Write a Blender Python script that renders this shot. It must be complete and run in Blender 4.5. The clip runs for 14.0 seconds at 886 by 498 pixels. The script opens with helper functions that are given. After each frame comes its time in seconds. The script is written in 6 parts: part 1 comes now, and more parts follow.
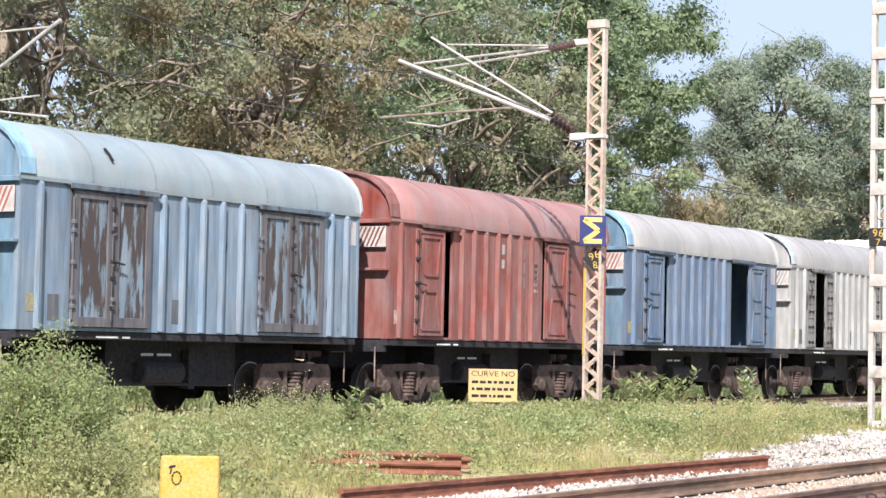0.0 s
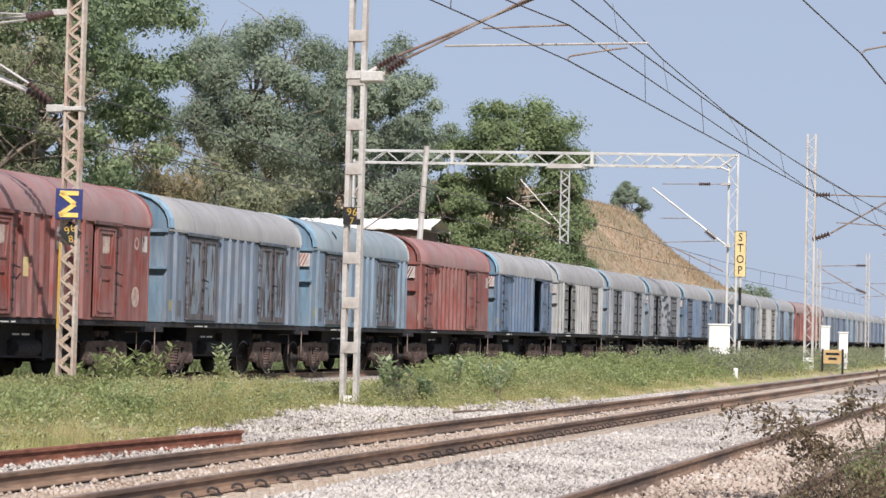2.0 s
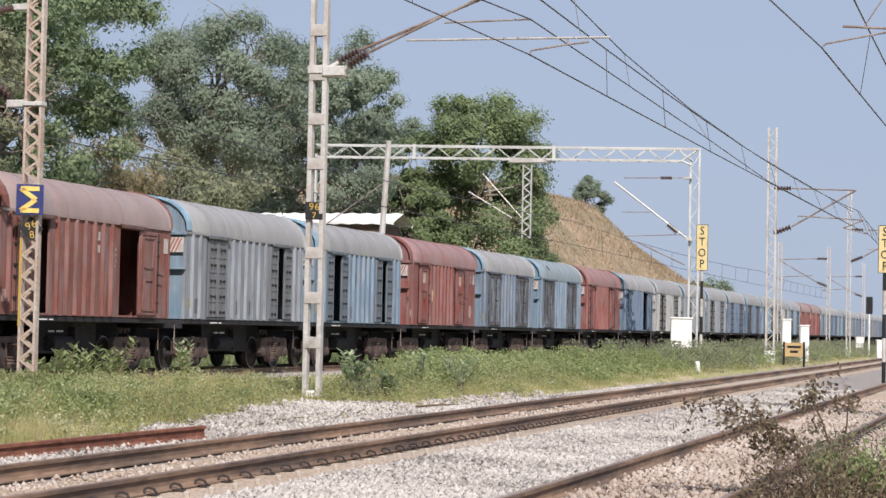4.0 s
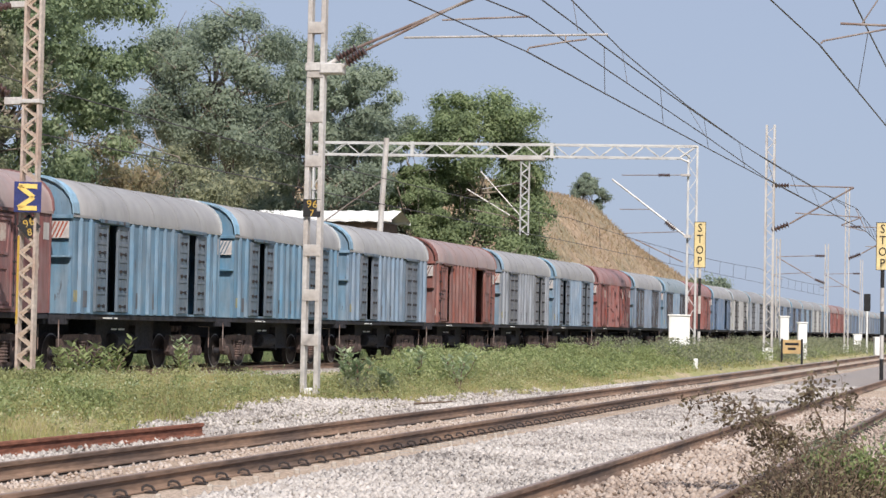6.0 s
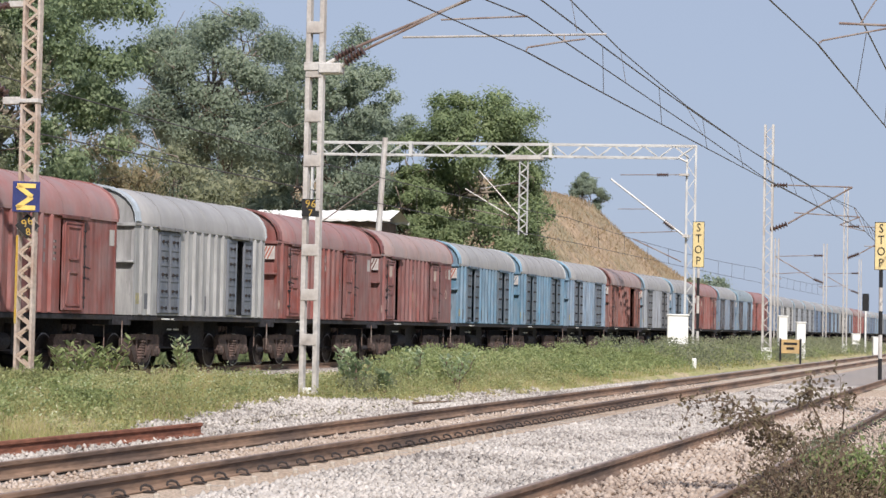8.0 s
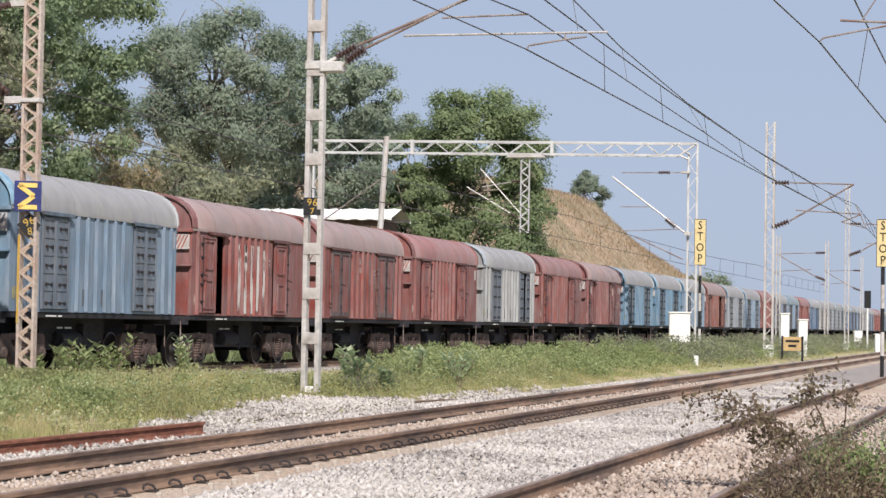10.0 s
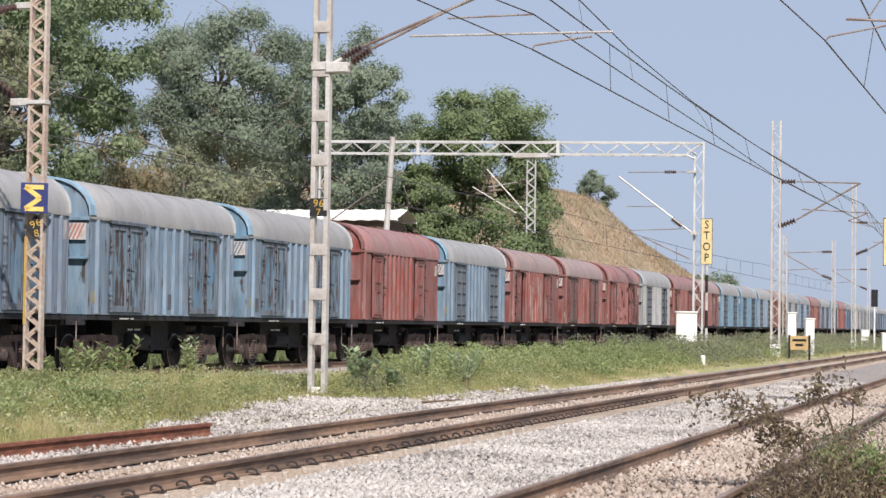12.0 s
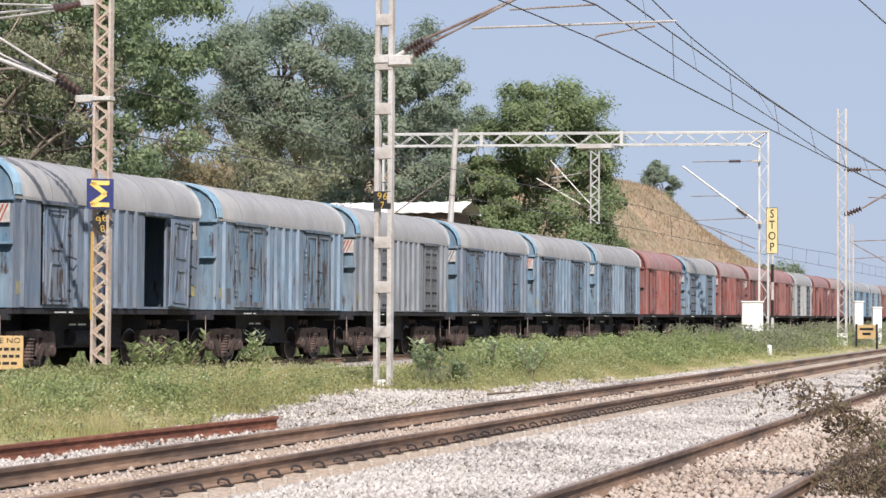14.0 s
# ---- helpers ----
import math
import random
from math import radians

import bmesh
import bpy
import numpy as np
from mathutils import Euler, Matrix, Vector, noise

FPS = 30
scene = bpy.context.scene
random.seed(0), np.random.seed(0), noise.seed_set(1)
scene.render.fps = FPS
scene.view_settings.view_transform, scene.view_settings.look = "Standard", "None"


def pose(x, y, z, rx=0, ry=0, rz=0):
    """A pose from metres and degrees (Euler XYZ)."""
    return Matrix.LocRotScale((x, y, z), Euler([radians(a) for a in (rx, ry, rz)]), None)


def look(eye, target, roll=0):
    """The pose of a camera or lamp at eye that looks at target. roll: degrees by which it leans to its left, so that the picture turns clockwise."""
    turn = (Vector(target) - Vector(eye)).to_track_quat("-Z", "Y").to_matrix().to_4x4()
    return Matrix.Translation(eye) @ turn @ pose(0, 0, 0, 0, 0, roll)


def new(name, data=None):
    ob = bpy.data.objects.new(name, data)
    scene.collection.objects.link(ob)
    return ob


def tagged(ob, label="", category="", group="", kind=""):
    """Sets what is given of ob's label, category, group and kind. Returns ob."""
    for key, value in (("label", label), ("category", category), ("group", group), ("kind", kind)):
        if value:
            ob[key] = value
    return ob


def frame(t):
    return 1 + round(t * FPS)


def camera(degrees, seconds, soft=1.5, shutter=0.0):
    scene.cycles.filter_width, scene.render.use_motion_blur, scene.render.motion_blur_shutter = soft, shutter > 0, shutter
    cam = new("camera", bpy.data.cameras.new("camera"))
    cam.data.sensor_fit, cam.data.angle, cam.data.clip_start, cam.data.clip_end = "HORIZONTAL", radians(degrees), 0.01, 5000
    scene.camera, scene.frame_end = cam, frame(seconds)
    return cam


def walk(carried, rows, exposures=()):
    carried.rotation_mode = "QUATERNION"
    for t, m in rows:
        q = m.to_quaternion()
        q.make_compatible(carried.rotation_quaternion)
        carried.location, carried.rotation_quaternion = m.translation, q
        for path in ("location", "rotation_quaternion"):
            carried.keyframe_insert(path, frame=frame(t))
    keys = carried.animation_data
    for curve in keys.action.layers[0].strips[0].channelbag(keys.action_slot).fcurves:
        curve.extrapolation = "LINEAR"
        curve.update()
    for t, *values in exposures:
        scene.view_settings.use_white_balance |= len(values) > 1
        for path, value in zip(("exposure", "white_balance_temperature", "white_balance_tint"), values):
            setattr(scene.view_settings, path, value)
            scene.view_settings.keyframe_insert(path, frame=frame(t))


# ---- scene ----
# Tracks run along +y; x is across them, the camera stands at x = 0 on the near side.
EYE = (0.0, 0.0, 1.42)
cam = camera(24.572, 14.0)
# seconds, heading (degrees right of the tracks), tilt up, lean
PATH = [
    (0, -31.816, 2.723, 1.197),
    (0.5, -27.118, 2.596, 1.118),
    (1, -22.530, 2.387, 1.127),
    (1.5, -19.952, 2.269, 1.241),
    (2, -17.147, 2.371, 1.405),
    (2.5, -16.603, 2.354, 1.360),
    (3, -16.267, 2.316, 1.336),
    (5.5, -16.030, 2.163, 1.139),
    (6, -16.023, 2.165, 1.149),
    (6.5, -16.013, 2.164, 1.132),
    (7, -15.993, 2.163, 1.135),
    (7.5, -15.989, 2.151, 1.144),
    (8, -15.983, 2.157, 1.151),
    (10.5, -16.025, 2.104, 0.974),
    (11, -15.987, 2.114, 0.962),
    (11.5, -15.983, 2.121, 0.879),
    (12, -16.211, 2.115, 0.798),
    (12.5, -16.389, 2.132, 0.671),
    (13, -16.575, 2.127, 0.595),
    (13.5, -17.019, 2.010, 0.430),
    (14, -18.017, 1.872, 0.325),
]


def aim(heading, tilt, lean):
    h, e = radians(heading), radians(tilt)
    way = Vector((math.sin(h) * math.cos(e), math.cos(h) * math.cos(e), math.sin(e)))
    return look(EYE, Vector(EYE) + way, lean)


# the phone's exposure settles as it turns from the shaded wood to the open sky
EXPOSURES = [(0, 1.04), (0.5, 0.92), (1, 0.71), (1.5, 0.49), (2, 0.38), (3, 0.30), (11.5, 0.36), (13, 0.42), (14, 0.46)]
walk(cam, [(t, aim(h, e, r)) for t, h, e, r in PATH], EXPOSURES)

# ---- light ----
world = bpy.data.worlds.new("sky")
scene.world = world
world.use_nodes = True
SUN_ELEVATION, SUN_AZIMUTH = 41.0, 152.0  # azimuth clockwise from +y
nt = world.node_tree
sky = nt.nodes.new("ShaderNodeTexSky")
sky.sky_type = "NISHITA"
sky.sun_disc = False
sky.sun_elevation, sky.sun_rotation = radians(SUN_ELEVATION), radians(SUN_AZIMUTH)
sky.dust_density, sky.air_density, sky.ozone_density = 1.0, 1.0, 2.0
haze = nt.nodes.new("ShaderNodeMix")  # thin even haze over the clear sky
haze.data_type = "RGBA"
haze.inputs["Factor"].default_value = 0.92
haze.inputs["B"].default_value = (3.05, 3.62, 4.85, 1)
nt.links.new(sky.outputs["Color"], haze.inputs["A"])
nt.links.new(haze.outputs["Result"], nt.nodes["Background"].inputs["Color"])
nt.nodes["Background"].inputs["Strength"].default_value = 0.11
sun = new("sun", bpy.data.lights.new("sun", "SUN"))
sun.data.energy, sun.data.angle, sun.data.color = 4.2, radians(0.6), (1.0, 0.925, 0.86)
sa, se = radians(SUN_AZIMUTH), radians(SUN_ELEVATION)
sun.matrix_world = look((0, 0, 60), (-math.sin(sa) * math.cos(se), -math.cos(sa) * math.cos(se), 60 - math.sin(se)))

# ---- materials ----


def mat(name, col, rough=0.8, metal=0.0, vary=0.25, size=3.0, second=None, amount=0.5, bump=0.0, fine=40.0, stretch=(1, 1, 1), spec=0.3):
    """A painted or natural surface: colour varied at two scales, a second colour in stains, fine relief."""
    m = bpy.data.materials.new(name)
    m.use_nodes = True
    n, l = m.node_tree.nodes, m.node_tree.links
    p = n["Principled BSDF"]
    p.inputs["Roughness"].default_value, p.inputs["Metallic"].default_value = rough, metal
    p.inputs["Specular IOR Level"].default_value = spec
    co = n.new("ShaderNodeTexCoord")
    mp = n.new("ShaderNodeMapping")
    mp.inputs["Scale"].default_value = stretch
    l.new(co.outputs["Object"], mp.inputs["Vector"])
    big, small = n.new("ShaderNodeTexNoise"), n.new("ShaderNodeTexNoise")
    big.inputs["Scale"].default_value, small.inputs["Scale"].default_value = size, fine
    big.inputs["Detail"].default_value = small.inputs["Detail"].default_value = 6
    for t in (big, small):
        l.new(mp.outputs["Vector"], t.inputs["Vector"])
    ramp = n.new("ShaderNodeValToRGB")
    ramp.color_ramp.elements[0].position, ramp.color_ramp.elements[1].position = 0.62 - 0.4 * amount, 0.78 - 0.3 * amount
    l.new(big.outputs["Fac"], ramp.inputs["Fac"])
    mix = n.new("ShaderNodeMix")
    mix.data_type = "RGBA"
    mix.inputs["A"].default_value = (*col, 1)
    mix.inputs["B"].default_value = (*(second or [c * 0.75 for c in col]), 1)
    l.new(ramp.outputs["Color"], mix.inputs["Factor"])
    hsv = n.new("ShaderNodeHueSaturation")
    ma = n.new("ShaderNodeMapRange")
    ma.inputs["From Min"].default_value, ma.inputs["From Max"].default_value = 0.3, 0.7
    ma.inputs["To Min"].default_value, ma.inputs["To Max"].default_value = 1 - vary, 1 + vary
    l.new(small.outputs["Fac"], ma.inputs["Value"])
    l.new(ma.outputs["Result"], hsv.inputs["Value"])
    l.new(mix.outputs["Result"], hsv.inputs["Color"])
    l.new(hsv.outputs["Color"], p.inputs["Base Color"])
    if bump:
        b = n.new("ShaderNodeBump")
        b.inputs["Strength"].default_value, b.inputs["Distance"].default_value = bump, 0.02
        l.new(small.outputs["Fac"], b.inputs["Height"])
        l.new(b.outputs["Normal"], p.inputs["Normal"])
    return m


def paint(name, dirt=0.35, rust=(0.072, 0.056, 0.055), grime=0.36, run=(1, 1.6, 0.16)):
    """Old vehicle paint in the object's own colour, bleached and streaked downwards; the colour's alpha says how much has flaked to rust."""
    m = bpy.data.materials.new(name)
    m.use_nodes = True
    n, l = m.node_tree.nodes, m.node_tree.links
    p = n["Principled BSDF"]
    p.inputs["Roughness"].default_value, p.inputs["Specular IOR Level"].default_value = 0.62, 0.3
    info, co = n.new("ShaderNodeObjectInfo"), n.new("ShaderNodeTexCoord")
    shift = n.new("ShaderNodeVectorMath")
    shift.operation = "MULTIPLY_ADD"
    comb = n.new("ShaderNodeCombineXYZ")
    l.new(info.outputs["Random"], comb.inputs["Y"])
    comb.inputs["X"].default_value = 0.3
    l.new(comb.outputs["Vector"], shift.inputs[0])
    shift.inputs[1].default_value = (37, 91, 13)
    l.new(co.outputs["Object"], shift.inputs[2])

    def noise_at(scale, stretch, detail=7):
        mp, t = n.new("ShaderNodeMapping"), n.new("ShaderNodeTexNoise")
        mp.inputs["Scale"].default_value = stretch
        t.inputs["Scale"].default_value, t.inputs["Detail"].default_value = scale, detail
        t.inputs["Roughness"].default_value = 0.65
        l.new(shift.outputs["Vector"], mp.inputs["Vector"])
        l.new(mp.outputs["Vector"], t.inputs["Vector"])
        return t.outputs["Fac"]

    streak, blot, flake = noise_at(4.0, run), noise_at(0.9, (1, 1, 1)), noise_at(3.2, (1, 2.0, 0.33), 9)
    # bleaching and dust in the paint
    hsv = n.new("ShaderNodeHueSaturation")
    # dust lying on the paint in broad uneven films
    dust, film = n.new("ShaderNodeMix"), n.new("ShaderNodeMapRange")
    dust.data_type = "RGBA"
    film.inputs["From Min"].default_value, film.inputs["From Max"].default_value, film.inputs["To Max"].default_value = 0.36, 0.66, grime
    l.new(noise_at(1.7, (1, 1.2, 0.5), 6), film.inputs["Value"])
    l.new(film.outputs["Result"], dust.inputs["Factor"])
    l.new(info.outputs["Color"], dust.inputs["A"])
    dust.inputs["B"].default_value = (0.245, 0.235, 0.248, 1)
    l.new(dust.outputs["Result"], hsv.inputs["Color"])
    for fac, lo, hi, sock in ((streak, 1 - dirt, 1 + dirt * 0.8, "Value"), (blot, 0.75, 1.25, "Saturation")):
        r = n.new("ShaderNodeMapRange")
        r.inputs["From Min"].default_value, r.inputs["From Max"].default_value = 0.3, 0.7
        r.inputs["To Min"].default_value, r.inputs["To Max"].default_value = lo, hi
        l.new(fac, r.inputs["Value"])
        l.new(r.outputs["Result"], hsv.inputs[sock])
    # flaked patches
    thr = n.new("ShaderNodeMath")
    thr.operation = "SUBTRACT"
    half = n.new("ShaderNodeMath")
    half.operation = "MULTIPLY_ADD"
    half.inputs[1].default_value, half.inputs[2].default_value = -0.5, 0.77
    l.new(info.outputs["Alpha"], half.inputs[0])
    l.new(flake, thr.inputs[0])
    l.new(half.outputs["Value"], thr.inputs[1])
    sharp = n.new("ShaderNodeMapRange")
    sharp.inputs["From Min"].default_value, sharp.inputs["From Max"].default_value = -0.02, 0.04
    l.new(thr.outputs["Value"], sharp.inputs["Value"])
    mix = n.new("ShaderNodeMix")
    mix.data_type = "RGBA"
    l.new(sharp.outputs["Result"], mix.inputs["Factor"])
    l.new(hsv.outputs["Color"], mix.inputs["A"])
    mix.inputs["B"].default_value = (*rust, 1)
    l.new(mix.outputs["Result"], p.inputs["Base Color"])
    b = n.new("ShaderNodeBump")
    b.inputs["Strength"].default_value, b.inputs["Distance"].default_value = 0.35, 0.02
    l.new(blot, b.inputs["Height"])
    l.new(b.outputs["Normal"], p.inputs["Normal"])
    return m


def leafy(name, cols, light=0.45, rough=0.6):
    """Leaves: a hue for each leaf, some light shining through."""
    m = bpy.data.materials.new(name)
    m.use_nodes = True
    n, l = m.node_tree.nodes, m.node_tree.links
    p = n["Principled BSDF"]
    p.inputs["Roughness"].default_value, p.inputs["Specular IOR Level"].default_value = rough, 0.25
    geo, ramp = n.new("ShaderNodeNewGeometry"), n.new("ShaderNodeValToRGB")
    co, t, add = n.new("ShaderNodeTexCoord"), n.new("ShaderNodeTexNoise"), n.new("ShaderNodeMath")
    t.inputs["Scale"].default_value, t.inputs["Detail"].default_value = 0.35, 3
    l.new(co.outputs["Object"], t.inputs["Vector"])
    add.operation = "MULTIPLY_ADD"
    add.inputs[1].default_value = 0.5
    sub = n.new("ShaderNodeMapRange")
    sub.inputs["From Min"].default_value, sub.inputs["From Max"].default_value, sub.inputs["To Max"].default_value = 0.3, 0.7, 0.5
    l.new(t.outputs["Fac"], sub.inputs["Value"])
    l.new(geo.outputs["Random Per Island"], add.inputs[0])
    l.new(sub.outputs["Result"], add.inputs[2])
    l.new(add.outputs["Value"], ramp.inputs["Fac"])
    e = ramp.color_ramp.elements
    e[0].color, e[1].color = (*cols[0], 1), (*cols[-1], 1)
    for k, c in enumerate(cols[1:-1]):
        e.new((k + 1) / (len(cols) - 1)).color = (*c, 1)
    tr, mx = n.new("ShaderNodeBsdfTranslucent"), n.new("ShaderNodeMixShader")
    l.new(ramp.outputs["Color"], p.inputs["Base Color"])
    l.new(ramp.outputs["Color"], tr.inputs["Color"])
    mx.inputs["Fac"].default_value = light
    l.new(p.outputs["BSDF"], mx.inputs[1])
    l.new(tr.outputs["BSDF"], mx.inputs[2])
    l.new(mx.outputs["Shader"], n["Material Output"].inputs["Surface"])
    return m


def stones(name, cols):
    """Broken stone: a tone for each piece."""
    m = leafy(name, cols, 0.0, 0.9)
    return m


WAGON = paint("wagon_paint", 0.38)
ROOF = paint("roof_paint", 0.13, (0.19, 0.175, 0.17), 0.4, (0.25, 0.5, 0.25))
PEEL = paint("peeled_paint", 0.3, (0.62, 0.60, 0.58), 0.3)
DOOR = paint("door_paint", 0.35)
UNDER = mat("underframe_black", (0.028, 0.028, 0.034), 0.85, vary=0.4, size=2, second=(0.032, 0.026, 0.025), amount=0.4, fine=14)
BOGIE = mat("bogie_rust", (0.125, 0.085, 0.075), 0.9, vary=0.35, size=3, second=(0.065, 0.05, 0.045), amount=0.6, bump=0.3, fine=20)
WHEEL = mat("wheel_steel", (0.055, 0.045, 0.042), 0.7, 0.2, size=4, second=(0.035, 0.03, 0.03))
TREAD = mat("wheel_rim", (0.3, 0.28, 0.27), 0.4, 0.8)
INSIDE = mat("wagon_inside", (0.05, 0.045, 0.045), 0.95, second=(0.03, 0.03, 0.03))
RED = mat("running_rail_rust", (0.25, 0.165, 0.115), 0.75, vary=0.3, size=2, second=(0.12, 0.085, 0.068), fine=25, stretch=(1, 0.15, 1))
RAILTOP = mat("rail_head_worn", (0.30, 0.22, 0.18), 0.5, 0.2, vary=0.2, stretch=(1, 0.05, 1))
LOOSE = mat("loose_rail_rust", (0.225, 0.095, 0.06), 0.85, vary=0.35, size=1.5, second=(0.16, 0.065, 0.045), fine=20, stretch=(1, 0.3, 1), bump=0.3)
SLEEPER = mat("sleeper_concrete", (0.47, 0.42, 0.36), 0.9, vary=0.2, size=3, second=(0.36, 0.31, 0.26), bump=0.3)
CLIP = mat("rail_clip_steel", (0.055, 0.045, 0.042), 0.55, 0.2)
# bed colour darkened to paint the shade in the gaps between stones
BED = mat("ballast_bed", (0.30, 0.27, 0.25), 0.95, vary=0.55, size=0.5, second=(0.32, 0.275, 0.245), fine=22, bump=1.0)
BED_WARM = mat("ballast_bed_warm", (0.46, 0.36, 0.28), 0.95, vary=0.5, size=0.6, second=(0.40, 0.30, 0.22), fine=22, bump=1.0)
STONE = stones("ballast_stone", [(0.081, 0.071, 0.066), (0.272, 0.242, 0.221), (0.443, 0.404, 0.369), (0.544, 0.498, 0.461), (0.685, 0.638, 0.593)])
STONE_WARM = stones("ballast_stone_warm", [(0.166, 0.125, 0.105), (0.395, 0.317, 0.263), (0.478, 0.395, 0.336), (0.603, 0.551, 0.504)])
SOIL = mat("grassy_soil", (0.30, 0.29, 0.12), 0.95, vary=0.35, size=0.4, second=(0.42, 0.34, 0.21), amount=0.45, fine=6, bump=0.6)
DRY = mat("dry_hill_grass", (0.36, 0.265, 0.18), 0.95, vary=0.35, size=0.16, second=(0.25, 0.215, 0.14), amount=0.45, fine=1.2, bump=0.8)
BRIGHT = mat("aluminium_paint", (0.56, 0.56, 0.55), 0.5, 0.2, vary=0.08, size=1.2, second=(0.45, 0.44, 0.43))
GALV = mat("galvanised_steel", (0.55, 0.53, 0.51), 0.65, 0.15, vary=0.12, size=1.2, second=(0.42, 0.38, 0.35), fine=15)
PINKISH = mat("weathered_lattice_steel", (0.50, 0.43, 0.38), 0.75, 0.1, vary=0.2, size=1.0, second=(0.38, 0.25, 0.19), amount=0.45, fine=12)
BRACE = mat("brace_rust", (0.42, 0.32, 0.25), 0.8, 0.1, vary=0.2, second=(0.5, 0.45, 0.4))
TUBE = mat("cantilever_tube", (0.55, 0.52, 0.50), 0.5, 0.4)
TUBE_OLD = mat("cantilever_tube_rusty", (0.21, 0.15, 0.13), 0.7, 0.2, second=(0.33, 0.29, 0.27), size=2)
INSULATOR = mat("brown_porcelain", (0.08, 0.045, 0.038), 0.3, spec=0.6)
WIRE = mat("weathered_wire", (0.10, 0.09, 0.09), 0.6, 0.3)
WHITE = mat("white_paint", (0.8, 0.8, 0.78), 0.6, vary=0.05, second=(0.68, 0.67, 0.64), size=1)
YELLOW = mat("yellow_paint", (0.48, 0.295, 0.05), 0.7, vary=0.18, second=(0.44, 0.32, 0.11), size=5, amount=0.5, bump=0.2)
PALE_YELLOW = mat("faded_yellow_paint", (0.70, 0.57, 0.29), 0.65, vary=0.12, second=(0.62, 0.49, 0.26), size=3)
BOARD_TAN = mat("faded_orange_board", (0.56, 0.38, 0.17), 0.7, vary=0.15, second=(0.48, 0.34, 0.18), size=4)
BLACK = mat("black_paint", (0.02, 0.02, 0.022), 0.6)
NAVY = mat("navy_paint", (0.03, 0.04, 0.16), 0.5)
BARK = mat("pale_bark", (0.26, 0.22, 0.18), 0.95, vary=0.3, size=2, second=(0.15, 0.12, 0.1), bump=0.6, fine=12, stretch=(1, 1, 0.3))
TWIG = mat("dry_twig", (0.17, 0.12, 0.09), 0.95)
# ficus and neem colours are greyed and lifted a little for haze
LEAF_FICUS = leafy("ficus_leaves", [(0.118, 0.159, 0.106), (0.215, 0.281, 0.166), (0.345, 0.417, 0.245), (0.572, 0.634, 0.445)], 0.52)
LEAF_SCRUB = leafy("scrub_leaves", [(0.132, 0.146, 0.104), (0.239, 0.259, 0.167), (0.345, 0.359, 0.227), (0.470, 0.450, 0.317)], 0.52)
LEAF_BROWN = leafy("drying_leaves", [(0.172, 0.175, 0.112), (0.276, 0.259, 0.157), (0.362, 0.302, 0.185), (0.460, 0.351, 0.246)], 0.52)
# distance haze put into the leaf colour: paler and bluer than near leaves
LEAF_HAZE = leafy("hazed_far_leaves", [(0.170, 0.207, 0.178), (0.254, 0.310, 0.240), (0.331, 0.388, 0.289), (0.424, 0.483, 0.376)], 0.52)
LEAF_NEEM = leafy("neem_leaves", [(0.114, 0.153, 0.097), (0.215, 0.276, 0.147), (0.318, 0.385, 0.204), (0.438, 0.492, 0.293)], 0.52)
LEAF_WEED = leafy("weed_leaves", [(0.150, 0.161, 0.073), (0.287, 0.313, 0.141), (0.407, 0.419, 0.207), (0.612, 0.572, 0.384)])
LEAF_GREENWEED = leafy("tall_weed_leaves", [(0.142, 0.172, 0.076), (0.246, 0.295, 0.127), (0.351, 0.407, 0.189), (0.521, 0.546, 0.322)])
LEAF_PALE = leafy("milkweed_leaves", [(0.201, 0.287, 0.144), (0.345, 0.431, 0.245), (0.546, 0.604, 0.402), (0.719, 0.747, 0.575)])
LEAF_DRYSHRUB = leafy("dry_shrub_leaves", [(0.09, 0.066, 0.05), (0.19, 0.14, 0.10), (0.27, 0.23, 0.14), (0.40, 0.33, 0.24)])
GRASS = leafy("grass_blades", [(0.217, 0.217, 0.086), (0.335, 0.336, 0.138), (0.444, 0.418, 0.190), (0.606, 0.508, 0.333)])
STRAW = leafy("dry_grass_blades", [(0.248, 0.195, 0.121), (0.368, 0.279, 0.177), (0.451, 0.353, 0.233), (0.506, 0.428, 0.298)])

# ---- mesh helpers ----


def part(name, bm, material, parent=None, label=""):
    """Links a bmesh as one mesh object under a thing or a part."""
    me = bpy.data.meshes.new(name)
    bm.to_mesh(me)
    bm.free()
    me.materials.append(material)
    return piece(name, me, parent, None, label)


def piece(name, me, parent=None, m=None, label=""):
    ob = new(name, me)
    if parent is not None:
        ob.parent = parent
    if m is not None:
        ob.matrix_basis = m
    return tagged(ob, label)


def mesh_of(bm, name, material):
    me = bpy.data.meshes.new(name)
    bm.to_mesh(me)
    bm.free()
    me.materials.append(material)
    return me


def thing(name, m, label, category, group="", kind=""):
    ob = new(name)
    ob.empty_display_size = 0.2
    ob.matrix_basis = m
    return tagged(ob, label, category, group, kind)


def add_box(bm, x0, x1, y0, y1, z0, z1, bevel=0.0):
    made = bmesh.ops.create_cube(bm, size=1)["verts"]
    for v in made:
        v.co = Vector((x0 + (v.co.x + 0.5) * (x1 - x0), y0 + (v.co.y + 0.5) * (y1 - y0), z0 + (v.co.z + 0.5) * (z1 - z0)))
    if bevel:
        edges = list({e for v in made for e in v.link_edges})
        bmesh.ops.bevel(bm, geom=edges, offset=bevel, segments=1, affect="EDGES")
    return bm


def box(x0, x1, y0, y1, z0, z1, bevel=0.0):
    return add_box(bmesh.new(), x0, x1, y0, y1, z0, z1, bevel)


